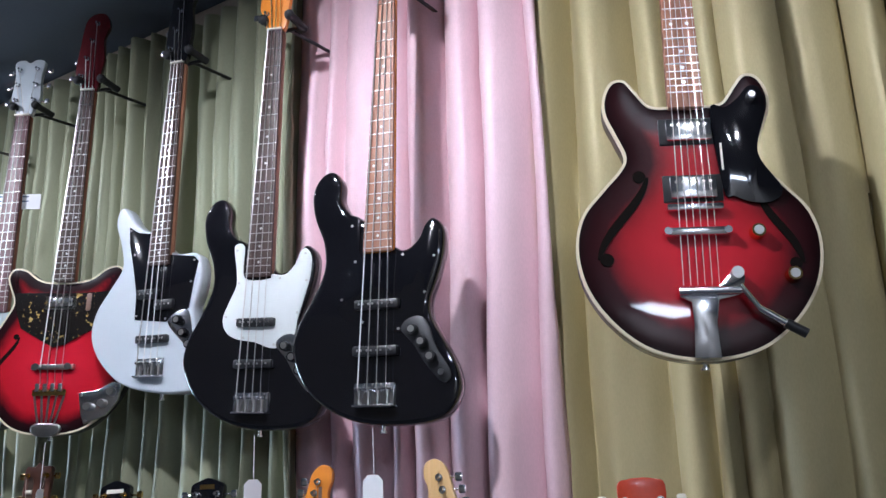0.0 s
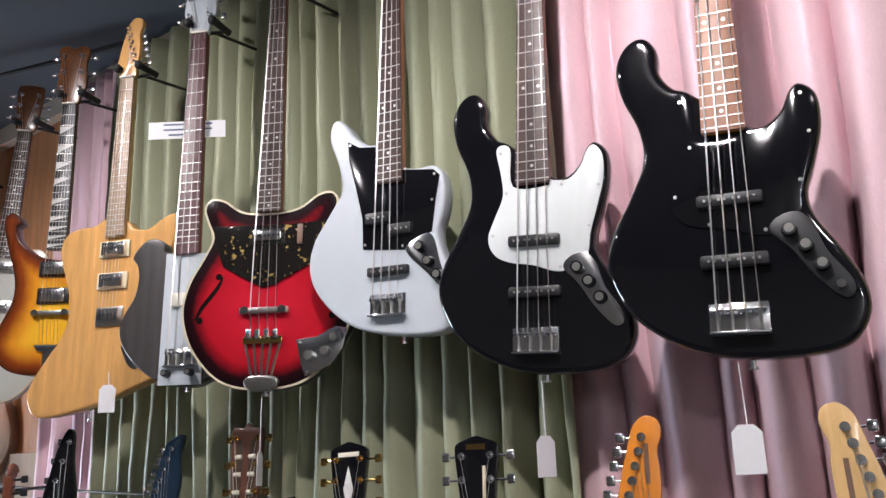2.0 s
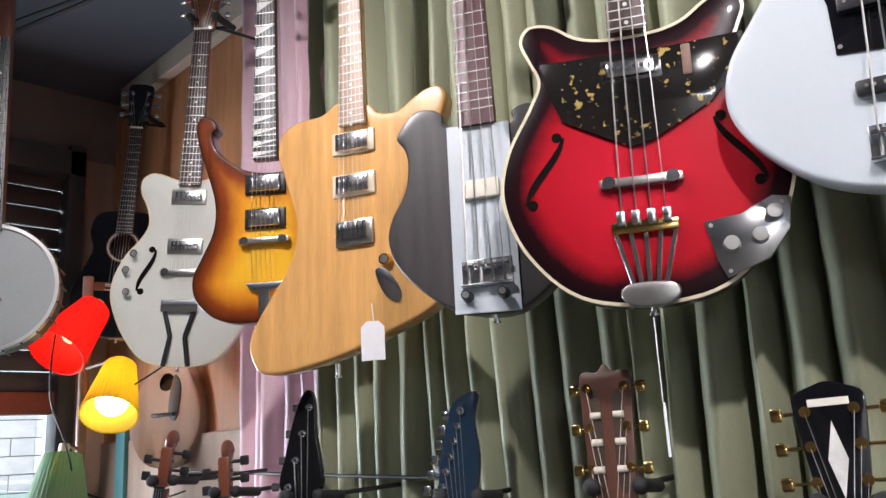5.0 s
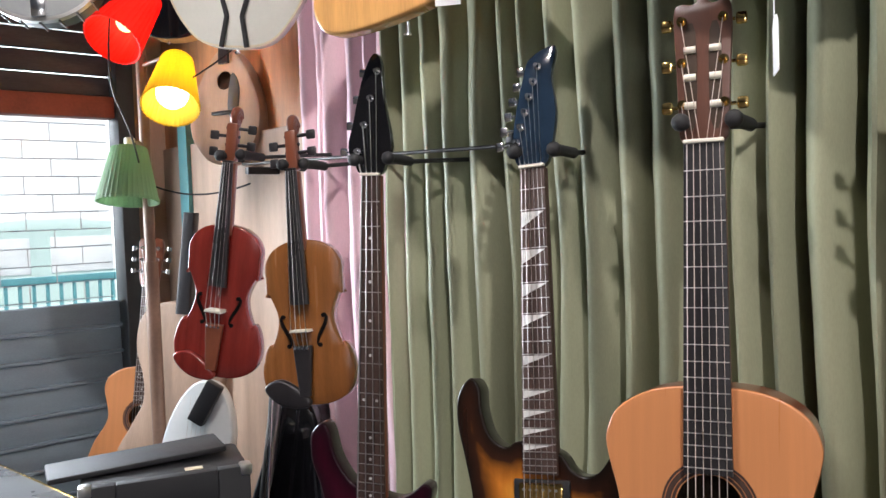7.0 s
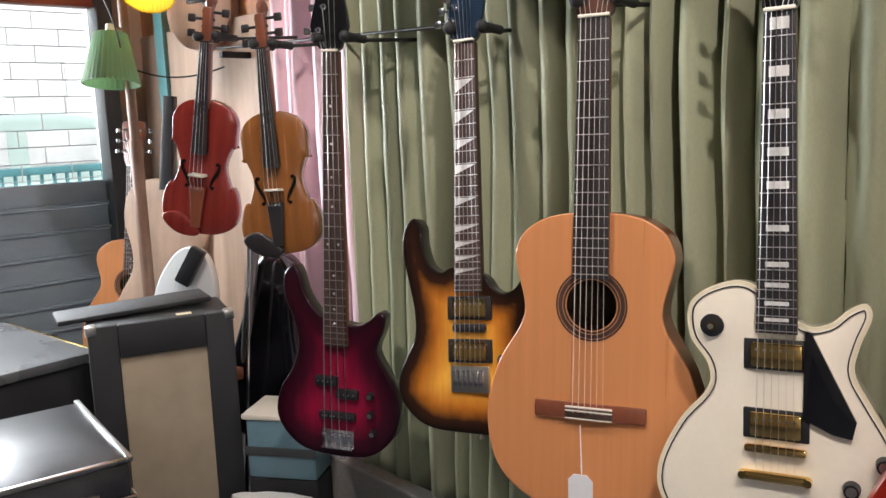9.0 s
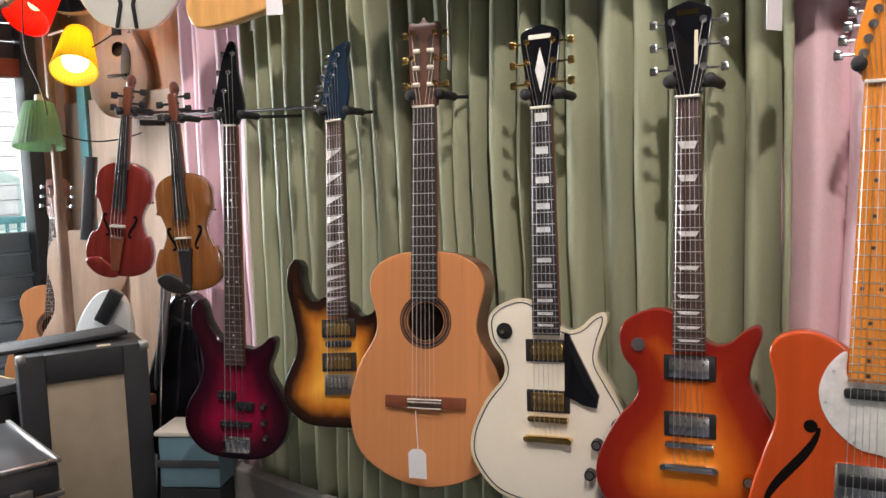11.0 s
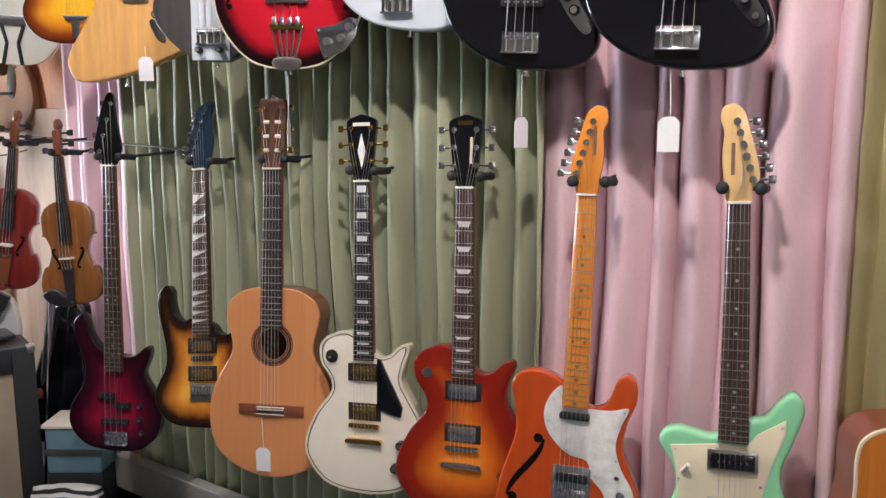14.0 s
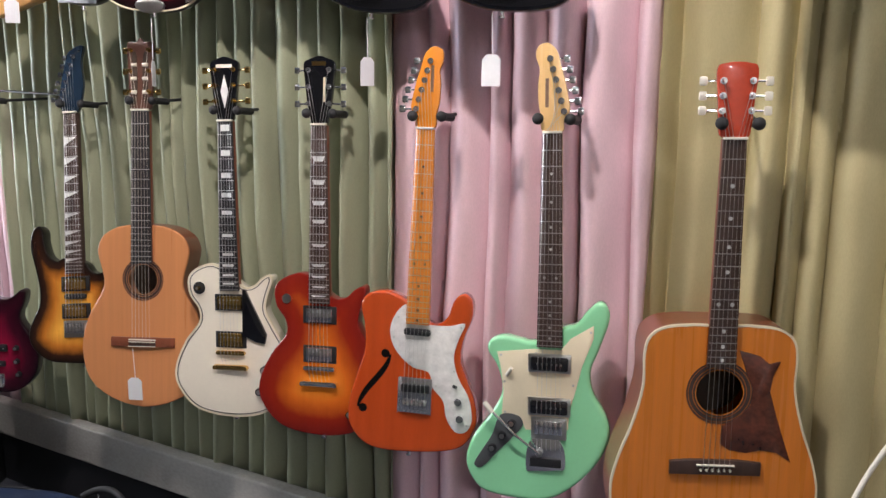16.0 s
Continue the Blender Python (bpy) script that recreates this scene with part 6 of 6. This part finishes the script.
for y in (-0.12, 0.13):
    la = part("latch", box((0.233, y, 0.56), (0.012, 0.05, 0.035), 0.003), M["nickel"], c)
    part("hasp", box((0.24, y, 0.52), (0.01, 0.03, 0.05), 0.004), M["chrome"], la)
part("handle", add_rod(add_rod(rod((0.225, -0.06, 0.4), (0.25, -0.05, 0.4), 0.007), (0.25, -0.05, 0.4), (0.25, 0.05, 0.4), 0.008), (0.25, 0.05, 0.4), (0.225, 0.06, 0.4), 0.007), M["rubber"], c)
t = thing("keyboard_case", pose(-3.85, 0.55, 0, 0, 0, 8), "dark case with grey laminate top and brass edge", "case")
part("shell", box((0, 0, 0.3), (0.6, 0.7, 0.6), 0.012), M["tolex"], t)
part("top", box((0, 0, 0.615), (0.62, 0.72, 0.03), 0.006), M["laminate"], t, "dark grey laminate top")
part("edge_strip", box((0, 0.362, 0.62), (0.62, 0.008, 0.022), 0.003), M["gold"], t, "brass edge strip")
tube("cable", [(-3.7, 0.6, 0.634), (-3.62, 0.66, 0.64), (-3.58, 0.56, 0.634), (-3.52, 0.62, 0.636)], 0.004, M["rubber"])
tagged(bpy.data.objects["cable"], "short black cable lying on a case", "cable")
k = thing("storage_crate", pose(-3.13, 1.29, 0.3, 0, 0, 35), "grey-blue plastic crate with a pale rim", "crate")
part("tub", box((0, 0, 0.085), (0.2, 0.15, 0.17), 0.01), M["blue_crate"], k)
part("rim", box((0, 0, 0.176), (0.22, 0.16, 0.016), 0.005), M["bone"], k, "pale rim")
part("band", box((0, -0.077, 0.08), (0.202, 0.004, 0.025), 0.001), M["frame"], k)
z = thing("crate_stand", pose(-3.13, 1.29, 0, 0, 0, 35), "low dark box under the crate", "box")
part("shell", box((0, 0, 0.15), (0.2, 0.15, 0.3), 0.006), M["tolex"], z)
bm = bmesh.new()
bmesh.ops.create_uvsphere(bm, u_segments=32, v_segments=20, radius=1)
for v in bm.verts:
    x, y, zz = v.co
    f1 = 1 / max(abs(x), abs(zz), 0.72)
    v.co = Vector((x * 0.12 * f1, y * 0.06, zz * 0.13 * f1)) + 0.006 * noise.noise_vector(v.co * 3)
cu = tagged(bake("cushion", bm, M["zebra"]), "black and white zebra-striped cushion leaning on a crate", "cushion")
cu.matrix_basis = pose(-3.03, 1.15, 0.16, -14, 0, 35)


def gig_bag(x, y, z, turn, length, width, height, label, bumpy):
    bm = bmesh.new()
    bmesh.ops.create_uvsphere(bm, u_segments=48, v_segments=24, radius=1)
    for v in bm.verts:
        p = v.co.copy()
        w = width * (0.72 - 0.3 * p.x)
        q = Vector((math.copysign(abs(p.x) ** 0.6, p.x) * length / 2, math.copysign(abs(p.y) ** 0.6, p.y) * w / 2, (math.copysign(abs(p.z) ** 0.55, p.z) + 1) * height / 2))
        v.co = q + bumpy * noise.noise_vector(q * 5 + Vector((x, y, 0)))
    b = thing("gig_bag", pose(x, y, z, 0, 0, turn), label, "guitar bag", "guitar bags on the floor")
    part("shell", bm, M["blue_bag"], b)
    tube("zip", [(length * 0.48 * math.cos(a), width * 0.36 * math.sin(a) * (1 - 0.3 * math.cos(a)), height * 0.86) for a in [i * 0.4 for i in range(17)]], 0.005, M["black_satin"], b)
    tube("handle", [(0.02, -width * 0.3, height * 0.9), (0.05, -width * 0.38, height * 1.05), (0.18, -width * 0.38, height * 1.05), (0.22, -width * 0.3, height * 0.9)], 0.011, M["rubber"], b)


gig_bag(-2.15, 1.08, 0, 178, 1.15, 0.42, 0.22, "navy blue padded guitar bag lying on the floor", 0.02)
gig_bag(-2.5, 0.78, 0, 12, 1.1, 0.4, 0.2, "dark blue soft guitar bag with black trim", 0.025)
gig_bag(-1.2, 1.12, 0, -4, 1.1, 0.4, 0.17, "black and navy guitar bag under the wall", 0.02)
for i, (cx, cy) in enumerate(((-2.62, 0.8), (-2.45, 0.92))):
    pts = [(cx + (0.1 + 0.012 * math.sin(j * 1.7)) * math.cos(j * 0.55), cy + 0.07 * math.sin(j * 0.55), 0.235 + 0.004 * j / 5 + 0.008 * math.sin(j)) for j in range(42)]
    ob = tube("cable_coil", pts, 0.0045, M["rubber"])
    tagged(ob, "coiled black audio cable lying on a bag", "cable", "coiled cables")
price_tag((-2.16, 1.12, 0.3), 0.03, 30)
ob = tube("white_cord", [(-0.1, 1.24, 0.97), (-0.14, 1.235, 0.9), (-0.2, 1.23, 0.76), (-0.24, 1.2, 0.55), (-0.25, 1.15, 0.3), (-0.2, 1.1, 0.02)], 0.005, M["bone"])
tagged(ob, "thin white cord hanging beside the acoustic guitar", "cord")
for nm, pts in (("ceiling_cable", [(-4.3, 0.9, 2.88), (-3.5, 1.1, 2.82), (-2.8, 1.38, 2.87)]), ("ceiling_cable", [(-4.3, 0.8, 2.86), (-3.5, 1.06, 2.79), (-2.75, 1.38, 2.85)])):
    tagged(tube(nm, pts, 0.006, M["rubber"]), "black cable slung below the ceiling", "cable", "ceiling cables")
